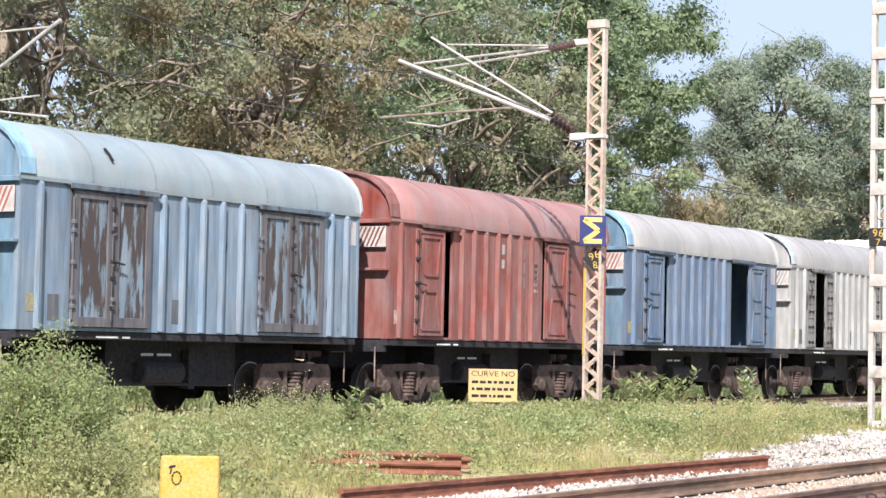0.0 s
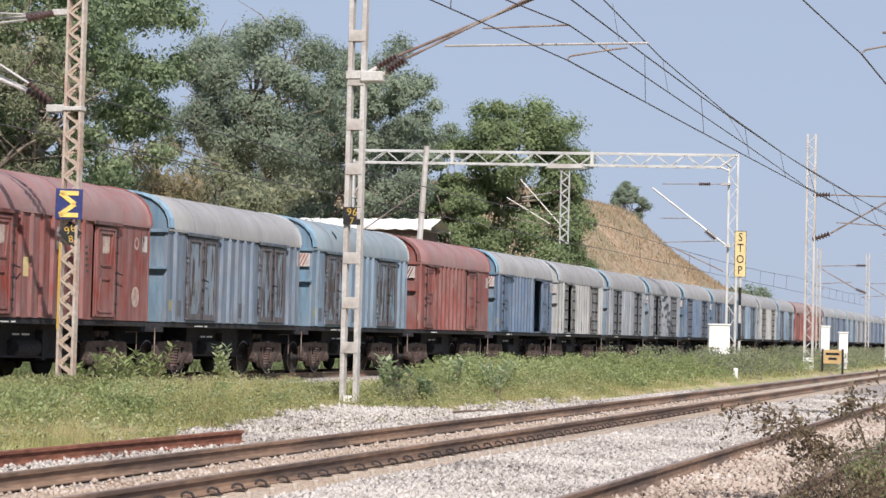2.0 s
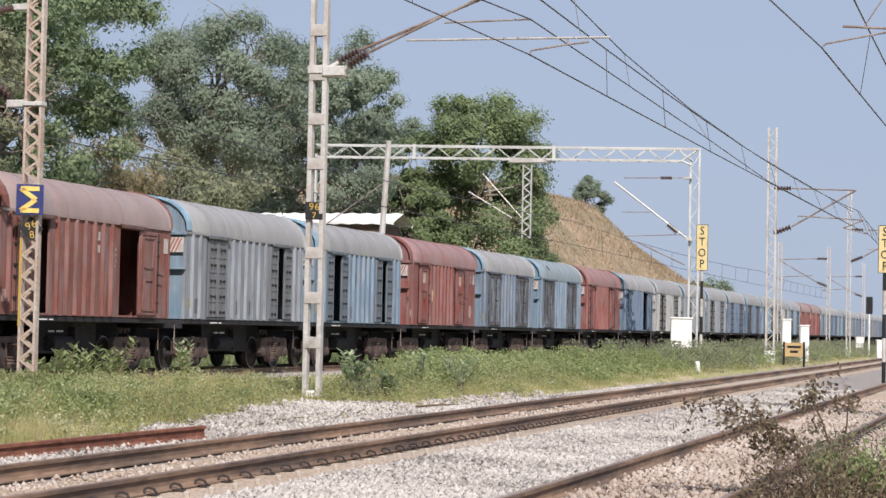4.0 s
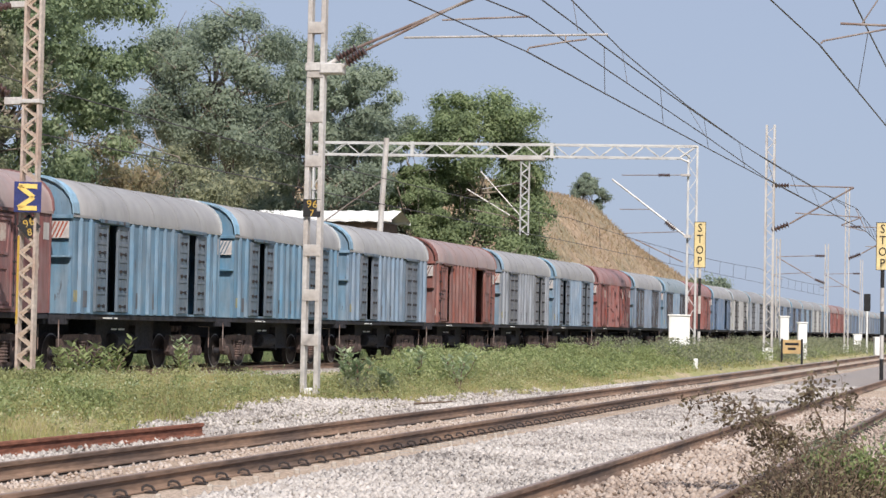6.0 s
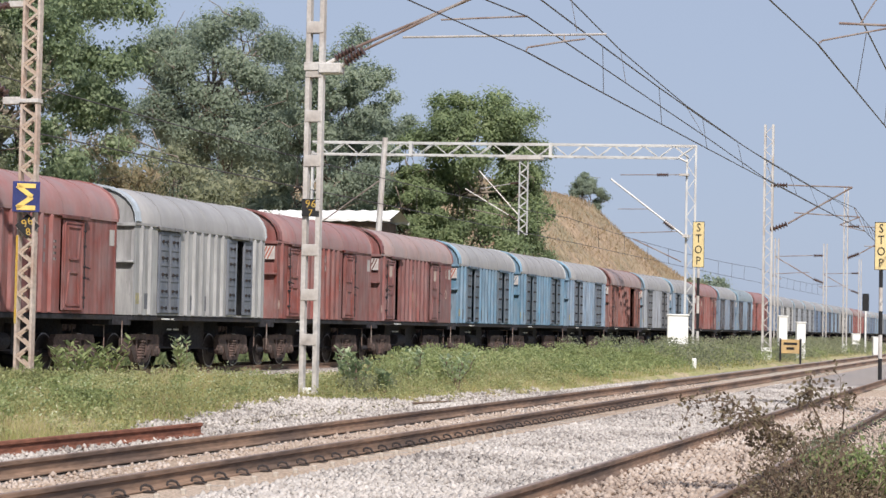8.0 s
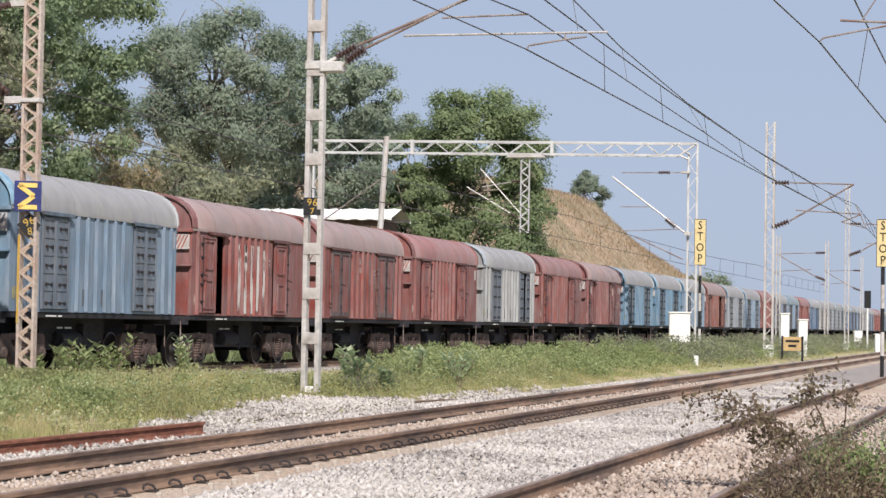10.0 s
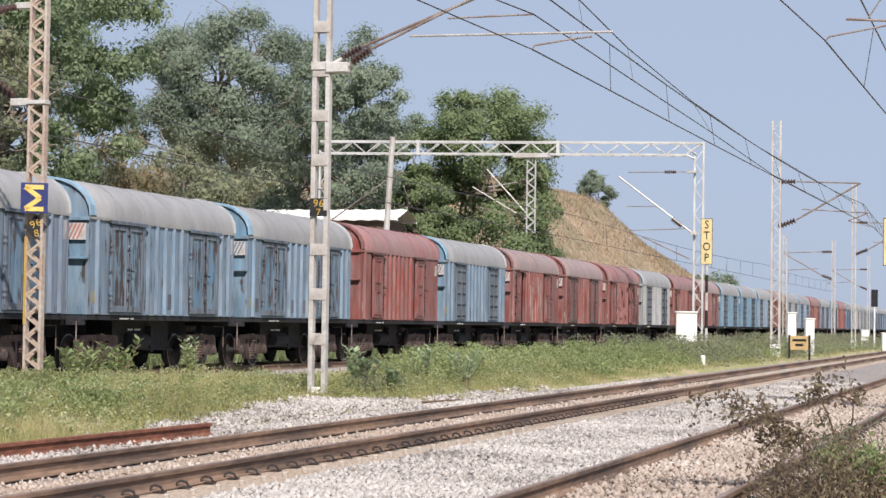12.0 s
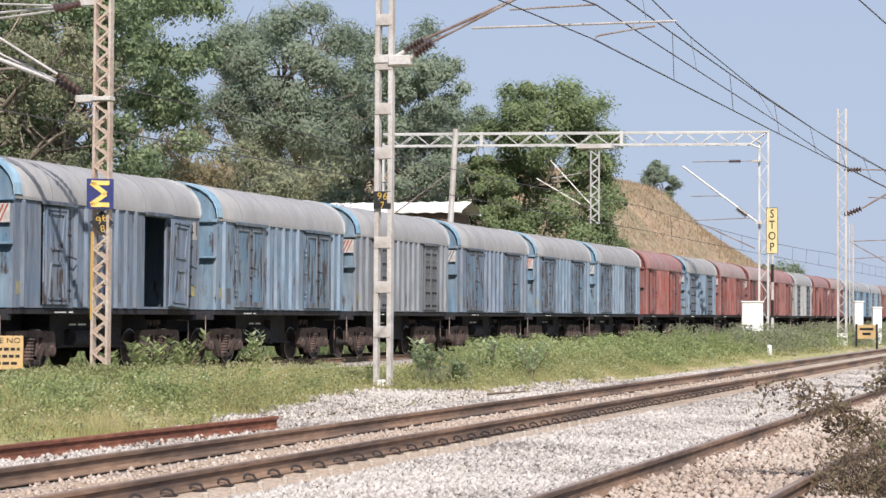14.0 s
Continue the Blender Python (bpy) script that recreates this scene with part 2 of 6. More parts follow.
def add_bar(bm, a, b, r, sides=6, r2=None):
    """A round bar from a to b."""
    a, b = Vector(a), Vector(b)
    q = (b - a).to_track_quat("Z", "Y")
    rings = []
    for p, rad in ((a, r), (b, r if r2 is None else r2)):
        rings.append([bm.verts.new(p + q @ Vector((rad * math.cos(k * math.tau / sides), rad * math.sin(k * math.tau / sides), 0))) for k in range(sides)])
    for k in range(sides):
        bm.faces.new((rings[0][k], rings[0][(k + 1) % sides], rings[1][(k + 1) % sides], rings[1][k]))
    bm.faces.new(rings[0][::-1])
    bm.faces.new(rings[1])
    return bm


def bar(a, b, r, sides=6, r2=None):
    return add_bar(bmesh.new(), a, b, r, sides, r2)


def add_strip(bm, a, b, w, t, up=(0, 0, 1)):
    """A flat bar from a to b, w wide across up, t thick."""
    a, b = Vector(a), Vector(b)
    d = (b - a).normalized()
    s = d.cross(Vector(up)).normalized()
    u = s.cross(d).normalized()
    vs = [bm.verts.new(p + s * (i * w / 2) + u * (j * t / 2)) for p in (a, b) for i, j in ((-1, -1), (1, -1), (1, 1), (-1, 1))]
    for f in ((0, 1, 2, 3), (7, 6, 5, 4), (0, 4, 5, 1), (1, 5, 6, 2), (2, 6, 7, 3), (3, 7, 4, 0)):
        bm.faces.new([vs[k] for k in f])
    return bm


def add_disc(bm, profile, centre, axis="x", sides=24):
    """A turned body: profile of (along, radius) about an axis."""
    rings = []
    for along, r in profile:
        ring = []
        for k in range(sides):
            c, s = r * math.cos(k * math.tau / sides), r * math.sin(k * math.tau / sides)
            v = (along, c, s) if axis == "x" else (c, along, s) if axis == "y" else (c, s, along)
            ring.append(bm.verts.new(Vector(centre) + Vector(v)))
        rings.append(ring)
    for a, b in zip(rings, rings[1:]):
        for k in range(sides):
            bm.faces.new((a[k], a[(k + 1) % sides], b[(k + 1) % sides], b[k]))
    bm.faces.new(rings[0][::-1])
    bm.faces.new(rings[-1])
    return bm


def add_prism(bm, outline, x0, x1):
    """A polygon in (y, z), drawn out from x0 to x1."""
    a = [bm.verts.new((x0, y, z)) for y, z in outline]
    b = [bm.verts.new((x1, y, z)) for y, z in outline]
    bm.faces.new(a)
    bm.faces.new(b[::-1])
    for k in range(len(a)):
        j = (k + 1) % len(a)
        bm.faces.new((a[k], b[k], b[j], a[j]))
    return bm


def quads(name, verts, size, material):
    """A mesh of loose polygons of equal size from an array of shape (n, size, 3)."""
    n = len(verts)
    me = bpy.data.meshes.new(name)
    me.vertices.add(n * size)
    me.vertices.foreach_set("co", np.ascontiguousarray(verts, dtype=np.float32).ravel())
    me.loops.add(n * size)
    me.loops.foreach_set("vertex_index", np.arange(n * size, dtype=np.int32))
    me.polygons.add(n)
    me.polygons.foreach_set("loop_start", np.arange(0, n * size, size, dtype=np.int32))
    me.update(calc_edges=True)
    me.materials.append(material)
    return me


def lettering(name, text, height, m, material, parent, stretch=1.0):
    """Letters as a flat mesh, facing the pose's +z."""
    cu = bpy.data.curves.new(name, "FONT")
    cu.body, cu.size, cu.align_x, cu.align_y, cu.extrude, cu.resolution_u = text, height / 0.72, "CENTER", "CENTER", 0.002, 2
    tmp = bpy.data.objects.new(name, cu)
    scene.collection.objects.link(tmp)
    me = bpy.data.meshes.new_from_object(tmp.evaluated_get(bpy.context.evaluated_depsgraph_get()))
    bpy.data.objects.remove(tmp)
    bpy.data.curves.remove(cu)
    me.materials.clear()
    me.materials.append(material)
    for v in me.vertices:
        v.co.x *= stretch
    return piece(name, me, parent, m)

# ---- ground and tracks ----
TRACK_FAR, TRACK_MID, TRACK_NEAR = -22.17, -8.75, -3.41
RAIL_FAR, RAIL_MID, RAIL_NEAR = 0.18, 0.0, 0.0
PROFILE = [(-2500, 0.6), (-300, 0.3), (-60, 0.15), (-30, 0.1), (-25.6, -0.02), (-19.2, -0.02), (-17.5, 0.14), (-13.4, 0.06), (-11.6, -0.1), (-11.0, -0.4), (-0.8, -0.4), (0.4, -0.22), (8, -0.25), (60, -0.2), (2500, 0.3)]


def ground_z(x):
    return float(np.interp(x, [p[0] for p in PROFILE], [p[1] for p in PROFILE]))


def make_ground():
    bm = bmesh.new()
    ys = [-600, -60, -10] + list(range(0, 100, 4)) + [120, 160, 220, 320, 500, 900, 1800, 4000]
    xs = [p[0] for p in PROFILE] + [-27, -22, -16, -15, -12.4]
    xs.sort()
    rows = [[bm.verts.new((x, y, ground_z(x) + (0.05 * noise.noise((x * 0.6, y * 0.3, 0)) if -18 < x < -11.8 and 0 < y < 120 else 0))) for x in xs] for y in ys]
    for a, b in zip(rows, rows[1:]):
        for k in range(len(xs) - 1):
            bm.faces.new((a[k], a[k + 1], b[k + 1], b[k]))
    tagged(part("ground", bm, SOIL), "grassy earth with bare dusty patches beside the tracks", "ground", kind="structure")


def ballast_bed(name, outline, material, y0, y1, label):
    bm = bmesh.new()
    ys = np.concatenate([np.arange(y0, 60, 1.5), np.array([80, 120, 200, 400, 800, 1500])])
    rows = []
    for y in ys:
        rows.append([bm.verts.new((x + 0.12 * noise.noise((x, y * 0.7, 3)), y, z + 0.035 * noise.noise((x * 2.2, y * 2.0, 7)))) for x, z in outline])
    for a, b in zip(rows, rows[1:]):
        for k in range(len(outline) - 1):
            bm.faces.new((a[k], a[k + 1], b[k + 1], b[k]))
    return tagged(part(name, bm, material), label, "ballast", kind="structure")


def rail_outline(h=0.172, w=0.15):
    k = h / 0.172
    side = [(0.075, 0.0), (0.075, 0.012), (0.02, 0.03), (0.01, 0.045), (0.01, 0.115), (0.036, 0.132), (0.036, 0.165), (0.028, 0.172)]
    pts = [(x, z * k) for x, z in side]
    return pts + [(-x, z) for x, z in reversed(pts)]


def rail_bm(y0, y1, h=0.172):
    bm = bmesh.new()
    o = rail_outline(h)
    a = [bm.verts.new((x, y0, z)) for x, z in o]
    b = [bm.verts.new((x, y1, z)) for x, z in o]
    bm.faces.new(a)
    bm.faces.new(b[::-1])
    for k in range(len(o)):
        bm.faces.new((a[k], b[k], b[(k + 1) % len(o)], a[(k + 1) % len(o)]))
    return bm


def sleeper_mesh():
    bm = bmesh.new()
    secs = [(-1.37, 0.0, 0.12), (-1.1, 0.0, 0.125), (-0.5, -0.035, 0.10), (0.5, -0.035, 0.10), (1.1, 0.0, 0.125), (1.37, 0.0, 0.12)]
    rows = [[bm.verts.new((x, -w - 0.02, -0.2)), bm.verts.new((x, -w + 0.02, z)), bm.verts.new((x, w - 0.02, z)), bm.verts.new((x, w + 0.02, -0.2))] for x, z, w in secs]
    for a, b in zip(rows, rows[1:]):
        for k in range(3):
            bm.faces.new((a[k], b[k], b[k + 1], a[k + 1]))
    bm.faces.new(rows[0][::-1])
    bm.faces.new(rows[-1])
    return mesh_of(bm, "sleeper", SLEEPER)


def clip_mesh():
    """A bent spring clip, as a short curl of rod."""
    bm = bmesh.new()
    pts = [(-0.02, -0.06, 0.005), (-0.03, -0.02, 0.045), (-0.01, 0.03, 0.06), (0.04, 0.05, 0.045), (0.07, 0.03, 0.01)]
    for p, q in zip(pts, pts[1:]):
        add_bar(bm, p, q, 0.013, 5)
    add_box(bm, -0.03, 0.10, -0.05, 0.05, -0.005, 0.008)
    return mesh_of(bm, "clip", CLIP)


SLEEPER_MESH, CLIP_MESH = sleeper_mesh(), clip_mesh()
STUB_MESH = mesh_of(box(-0.025, 0.025, -0.025, 0.025, -0.02, 0.06, 0.01), "insert", SLEEPER)


def make_track(x, top, y0, near, label, clips):
    track = thing("railway_track", pose(x, 0, top), label, "railway track", "parallel tracks", "structure")
    for side in (-1, 1):
        rail = piece("rail", mesh_of(rail_bm(y0, 1500), "rail", RED), track, pose(side * 0.872, 0, -0.172))
        top_bm = bmesh.new()
        add_box(top_bm, -0.027, 0.027, y0, 1500, 0.1722, 0.1735)
        part("running_surface", top_bm, RAILTOP, rail, "rail head polished by wheels")
    ys = np.arange(y0, near, 0.6)
    for k, y in enumerate(ys):
        piece("sleeper", SLEEPER_MESH, track, pose(random.uniform(-0.02, 0.02), y, -0.185))
        if clips and y < 30:
            piece("insert", STUB_MESH, track, pose(1.33, y, -0.185))
        if clips and y < 46:
            for rx, flip in ((0.872 + 0.075, 0), (0.872 - 0.075, 180)):
                piece("clip", CLIP_MESH, track, pose(rx, y, -0.168, 0, 0, flip + random.uniform(-8, 8)))
    rest = bmesh.new()
    for y in np.arange(near, 330, 0.6):
        add_box(rest, -1.37, 1.37, y - 0.12, y + 0.12, -0.3, -0.185)
    tagged(part("sleepers_far", rest, SLEEPER, track), kind="stuff")
    return track


def ballast_edge(y):
    """Where the spilt stone ends and the grass begins."""
    return np.interp(y, [14, 23, 28, 31, 34, 36, 38, 45, 53, 70], [-11.2, -11.2, -11.9, -12.3, -12.8, -12.5, -11.7, -11.6, -11.1, -11.1]) + 0.12 * np.sin(y * 2.3) + 0.07 * np.sin(y * 5.1)


def scatter_stones(name, n, xr, yr, zf, size, material, label, edge=False):
    """Loose angular stones, denser where they are near."""
    rng = np.random.default_rng(n)
    x = rng.uniform(*xr, n)
    u = rng.uniform(0, 1, n) ** 1.5
    y = yr[0] + (yr[1] - yr[0]) * u
    if edge:
        ok = x > ballast_edge(y) + rng.normal(0, 0.12, n)
        x, y = x[ok], y[ok]
        n = len(x)
    z = np.array([zf(a) for a in x]) + rng.uniform(-0.02, 0.032, n)
    base = np.array([[1, 0, 0], [0, 1, 0], [-1, 0, 0], [0, -1, 0], [0, 0, 0.8], [0, 0, -0.8]], float)
    pts = base[None] * (1 + rng.uniform(-0.35, 0.45, (n, 6, 3)))
    pts += rng.uniform(-0.35, 0.35, (n, 6, 3))
    pts *= (rng.uniform(0.6, 1.3, n) * size)[:, None, None]
    pts += np.stack([x, y, z], -1)[:, None]
    tri = np.array([[0, 1, 4], [1, 2, 4], [2, 3, 4], [3, 0, 4], [1, 0, 5], [2, 1, 5], [3, 2, 5], [0, 3, 5]])
    faces = (tri[None] + (np.arange(n) * 6)[:, None, None]).reshape(-1)
    me = bpy.data.meshes.new(name)
    me.vertices.add(n * 6)
    me.vertices.foreach_set("co", pts.astype(np.float32).ravel())
    me.loops.add(len(faces))
    me.loops.foreach_set("vertex_index", faces.astype(np.int32))
    me.polygons.add(len(faces) // 3)
    me.polygons.foreach_set("loop_start", np.arange(0, len(faces), 3, dtype=np.int32))
    me.update(calc_edges=True)
    me.materials.append(material)
    tagged(new(name, me), label, "ballast stones", kind="stuff")


make_ground()
ballast_bed("ballast_middle", [(-11.7, -0.32), (-11.3, -0.20), (-10.7, -0.135), (-10.25, -0.19), (-9.0, -0.2), (-7.6, -0.2), (-7.3, -0.2), (-7.0, -0.17), (-6.4, -0.19), (-5.4, -0.22), (-4.6, -0.19)], BED, -10, 1500, "pale grey broken stone under the middle track")
ballast_bed("ballast_near", [(-4.62, -0.195), (-4.3, -0.19), (-3.4, -0.19), (-2.6, -0.19), (-1.9, -0.17), (-1.2, -0.22), (-0.3, -0.4)], BED_WARM, -10, 1500, "warm brown broken stone under the near track")
ballast_bed("ballast_far", [(-25.2, -0.1), (-24.4, 0.0), (-23.2, 0.02), (-21.2, 0.02), (-20.1, 0.0), (-19.3, -0.1)], BED, -10, 1500, "dusty pale stone under the freight line")
ballast_bed("ballast_shoulder", [(-9.55, -0.21), (-9.4, -0.186), (-8.75, -0.186), (-7.6, -0.186), (-7.3, -0.178), (-7.05, -0.20)], BED_WARM, -10, 1500, "tan dust and fine stone round the sleepers")
make_track(TRACK_MID, RAIL_MID, 12, 66, "rusty rails on concrete sleepers, pale ballast", True)
make_track(TRACK_NEAR, RAIL_NEAR, 12, 60, "brown rails on concrete sleepers, warm ballast", True)
make_track(TRACK_FAR, RAIL_FAR, 10, 70, "rusty rails under the freight wagons", False)
mid_z = lambda x: float(np.interp(x, [-11.7, -11.3, -10.7, -10.2, -7.3, -7.0, -6.4, -5.4, -4.5], [-0.32, -0.20, -0.13, -0.19, -0.2, -0.17, -0.19, -0.22, -0.18]))
near_z = lambda x: float(np.interp(x, [-4.6, -1.9, -1.2, -0.4], [-0.19, -0.17, -0.22, -0.38]))
scatter_stones("loose_ballast", 72000, (-7.12, -4.45), (13, 62), mid_z, 0.034, STONE, "pale grey broken stones beside the track")
scatter_stones("loose_ballast", 26000, (-11.7, -10.15), (14, 62), mid_z, 0.034, STONE, "pale grey broken stones at the grass edge")
scatter_stones("loose_ballast", 7000, (-9.5, -8.0), (13, 60), lambda x: -0.2, 0.03, STONE_WARM, "brownish stones between the rails")
scatter_stones("loose_ballast", 32000, (-4.6, -0.6), (13, 52), near_z, 0.036, STONE_WARM, "warm brown broken stones round the near track")
scatter_stones("loose_ballast", 5000, (-20.6, -19.4), (28, 80), lambda x: -0.01, 0.035, STONE, "pale stones beside the freight line")
scatter_stones("spilt_ballast", 30000, (-13.2, -11.1), (23, 62), lambda x: ground_z(x) + 0.02, 0.036, STONE, "pale broken stones spilt round the mast foot", True)

# ---- the goods train ----
PITCH, SPEED, FIRST = 9.70, 16.25, -56.98
BODY0, BODY1 = -8.72, -0.08  # the body's ends, from the wagon's leading end
SILL, FLOOR, EAVE, CROWN = 1.22, 1.35, 3.58, 4.50
LEAF_H = 2.02
# three builds of wagon: the doorways, the width of a door leaf and where the wall's ribs stand
DOORWAYS = {"flat": ((-7.64, -5.86), (-3.02, -1.22)), "pressed": ((-7.62, -6.50), (-2.92, -1.80)), "latched": ((-7.34, -6.06), (-2.60, -1.32))}
LEAF_W = {"flat": 0.885, "pressed": 1.03, "latched": 0.635}
RIBS = {
    "flat": (-8.34, -5.55, -5.05, -4.55, -4.05, -3.55, -0.95, -0.48),
    "pressed": (-8.40, -6.20, -5.74, -5.28, -4.82, -4.36, -3.90, -3.44),
    "latched": (-8.36, -7.86, -5.60, -5.12, -4.64, -4.16, -3.68, -3.20, -0.86, -0.42),
}


def arch(k, wide=1.64, low=EAVE, high=CROWN, n=14):
    a = math.pi * k / n
    c, s = math.cos(a), math.sin(a)
    return (wide * math.copysign(abs(c) ** 0.72, c), low + (high - low) * s ** 0.9)


def end_mesh(y0, y1):
    bm = bmesh.new()
    x = 1.6
    ring = [(-x + 0.06, FLOOR)] + [(px * 0.955, pz - 0.02) for px, pz in (arch(k) for k in range(14, -1, -1))] + [(x - 0.06, FLOOR)]
    a = [bm.verts.new((px, y0, pz)) for px, pz in ring]
    b = [bm.verts.new((px, y1, pz)) for px, pz in ring]
    bm.faces.new(a)
    bm.faces.new(b[::-1])
    for k in range(len(a)):
        j = (k + 1) % len(a)
        bm.faces.new((a[k], b[k], b[j], a[j]))
    return mesh_of(bm, "end_wall", WAGON)


def body_pieces(doors):
    """Floor first; then the walls round it, each a sheet of its own, with the doorways left open."""
    x = 1.6
    made = [("floor", mesh_of(box(-x + 0.06, x - 0.06, BODY0 + 0.06, BODY1 - 0.06, FLOOR - 0.02, FLOOR + 0.03), "floor", WAGON))]
    for y0, y1 in ((BODY0, doors[0][0]), (doors[0][1], doors[1][0]), (doors[1][1], BODY1)):
        made.append(("side_panel", mesh_of(box(x - 0.06, x, y0, y1, FLOOR, EAVE), "side_panel", WAGON)))
    for y0, y1 in doors:
        made.append(("lintel", mesh_of(box(x - 0.06, x, y0, y1, 3.44, EAVE), "lintel", WAGON)))
        made.append(("threshold", mesh_of(box(x - 0.06, x, y0, y1, FLOOR, FLOOR + 0.05), "threshold", WAGON)))
    made.append(("side_wall", mesh_of(box(-x, -x + 0.06, BODY0, BODY1, FLOOR, EAVE), "side_wall", WAGON)))
    made.append(("end_wall", end_mesh(BODY0, BODY0 + 0.06)))
    made.append(("end_wall", end_mesh(BODY1 - 0.06, BODY1)))
    for px in (-1.57, 1.57):
        made.append(("corner_post", mesh_of(box(px - 0.04, px + 0.04, BODY0 - 0.03, BODY0 + 0.03, FLOOR, EAVE), "corner_post", WAGON)))
    made.append(("corner_post", mesh_of(box(1.53, 1.615, BODY1 - 0.03, BODY1 + 0.03, FLOOR, EAVE), "corner_post", WAGON)))
    for px in (-0.8, 0.0, 0.8):
        made.append(("end_post", mesh_of(box(px - 0.05, px + 0.05, BODY0 - 0.07, BODY0, FLOOR, EAVE), "end_post", WAGON)))
    return made


def roof_mesh():
    bm = bmesh.new()
    rows = []
    y = BODY0 - 0.05
    ys = []
    while y < BODY1 + 0.05:
        ys += [(y, 0.0)]
        y += 1.41
    ys += [(BODY1 + 0.06, 0.0)]
    for yy, lift in ys:
        rows.append([bm.verts.new((p[0] * (1 + lift * 0.6), yy, p[1] + lift + 0.008 * noise.noise((p[0] * 2, yy * 0.8, 1)))) for p in (arch(k) for k in range(15))])
    for a, b in zip(rows, rows[1:]):
        for k in range(14):
            f = bm.faces.new((a[k], a[k + 1], b[k + 1], b[k]))
            f.smooth = True
    # thickness of the sheet at the eaves and ends
    for r in (rows[0], rows[-1]):
        low = [bm.verts.new(v.co + Vector((0, 0, -0.05))) for v in r]
        for k in range(14):
            bm.faces.new((r[k], low[k], low[k + 1], r[k + 1]))
    for k in (0, 14):
        low = [bm.verts.new(r[k].co + Vector((0, 0, -0.06))) for r in rows]
        for j in range(len(rows) - 1):
            bm.faces.new((rows[j][k], rows[j + 1][k], low[j + 1], low[j]))
    return mesh_of(bm, "roof", ROOF)


def band_mesh():
    """The painted strip that closes the roof at its end."""
    bm = bmesh.new()
    rows = [[bm.verts.new((p[0] * s, y, p[1] + dz)) for p in (arch(k) for k in range(15))] for y, s, dz in ((-0.02, 1.0, -0.03), (-0.02, 1.012, 0.022), (0.30, 1.012, 0.022), (0.30, 1.0, 0.0))]
    for a, b in zip(rows, rows[1:]):
        for k in range(14):
            bm.faces.new((a[k], a[k + 1], b[k + 1], b[k]))
    return mesh_of(bm, "roof_band", WAGON)


def lip_mesh():
    bm = bmesh.new()
    rows = [[bm.verts.new((p[0] * s, y, p[1] + dz)) for p in (arch(k) for k in range(15))] for y, s, dz in ((-0.03, 1.0, -0.06), (-0.03, 1.02, 0.03), (0.02, 1.02, 0.03), (0.02, 1.0, 0.0))]
    for a, b in zip(rows, rows[1:]):
        for k in range(14):
            bm.faces.new((a[k], a[k + 1], b[k + 1], b[k]))
    return mesh_of(bm, "roof_edge", WAGON)


def seam_mesh():
    """A lapped joint of the roof sheets."""
    bm = bmesh.new()
    rows = [[bm.verts.new((p[0] * s, y, p[1] + dz)) for p in (arch(k) for k in range(15))] for y, s, dz in ((0.0, 0.999, 0.0), (0.0, 1.004, 0.012), (0.05, 1.004, 0.012), (0.05, 0.999, 0.0))]
    for a, b in zip(rows, rows[1:]):
        for k in range(14):
            bm.faces.new((a[k], a[k + 1], b[k + 1], b[k]))
    return mesh_of(bm, "roof_seam", ROOF)


def rib_mesh():
    bm = bmesh.new()
    prof = [(-0.045, 0.0), (-0.026, 0.08), (0.026, 0.08), (0.045, 0.0)]
    a = [bm.verts.new((x, y, FLOOR + 0.02)) for y, x in prof]
    m = [bm.verts.new((x, y, EAVE - 0.10)) for y, x in prof]
    t = [bm.verts.new((0.0, y, EAVE - 0.03)) for y, x in prof]
    for p, q in ((a, m), (m, t)):
        for k in range(3):
            bm.faces.new((p[k], p[k + 1], q[k + 1], q[k]))
    bm.faces.new(a[::-1])
    return mesh_of(bm, "rib", WAGON)


def leaf_mesh(style):
    w = LEAF_W[style]
    bm = bmesh.new()
    if style == "flat":  # plain sheet, the frame is a part of its own
        add_box(bm, 0, 0.03, 0, w, 0, LEAF_H)
    elif style == "pressed":  # pressed panel with two raised frames
        add_box(bm, 0, 0.035, 0, w, 0, LEAF_H, 0.01)
        for loop in ([(0.20, 1.88), (0.84, 1.88), (0.74, 1.16), (0.30, 1.16)], [(0.30, 0.86), (0.74, 0.86), (0.84, 0.13), (0.20, 0.13)], [(0.08, 1.97), (0.95, 1.97), (0.95, 0.04), (0.08, 0.04)]):
            for p, q in zip(loop, loop[1:] + loop[:1]):
                add_strip(bm, (0.045, p[0], p[1]), (0.045, q[0], q[1]), 0.05, 0.04, (1, 0, 0))
    else:  # narrow leaf with ledges between its stiles
        add_box(bm, 0, 0.03, 0, w, 0, LEAF_H)
        for y0, y1 in ((0, 0.07), (w - 0.07, w)):
            add_box(bm, 0.03, 0.05, y0, y1, 0, LEAF_H, 0.006)
        for k in range(6):
            z = 0.05 + k * 0.384
            add_box(bm, 0.03, 0.045, 0.07, w - 0.07, z - 0.035, z + 0.035)
    return mesh_of(bm, "door_leaf", DOOR)


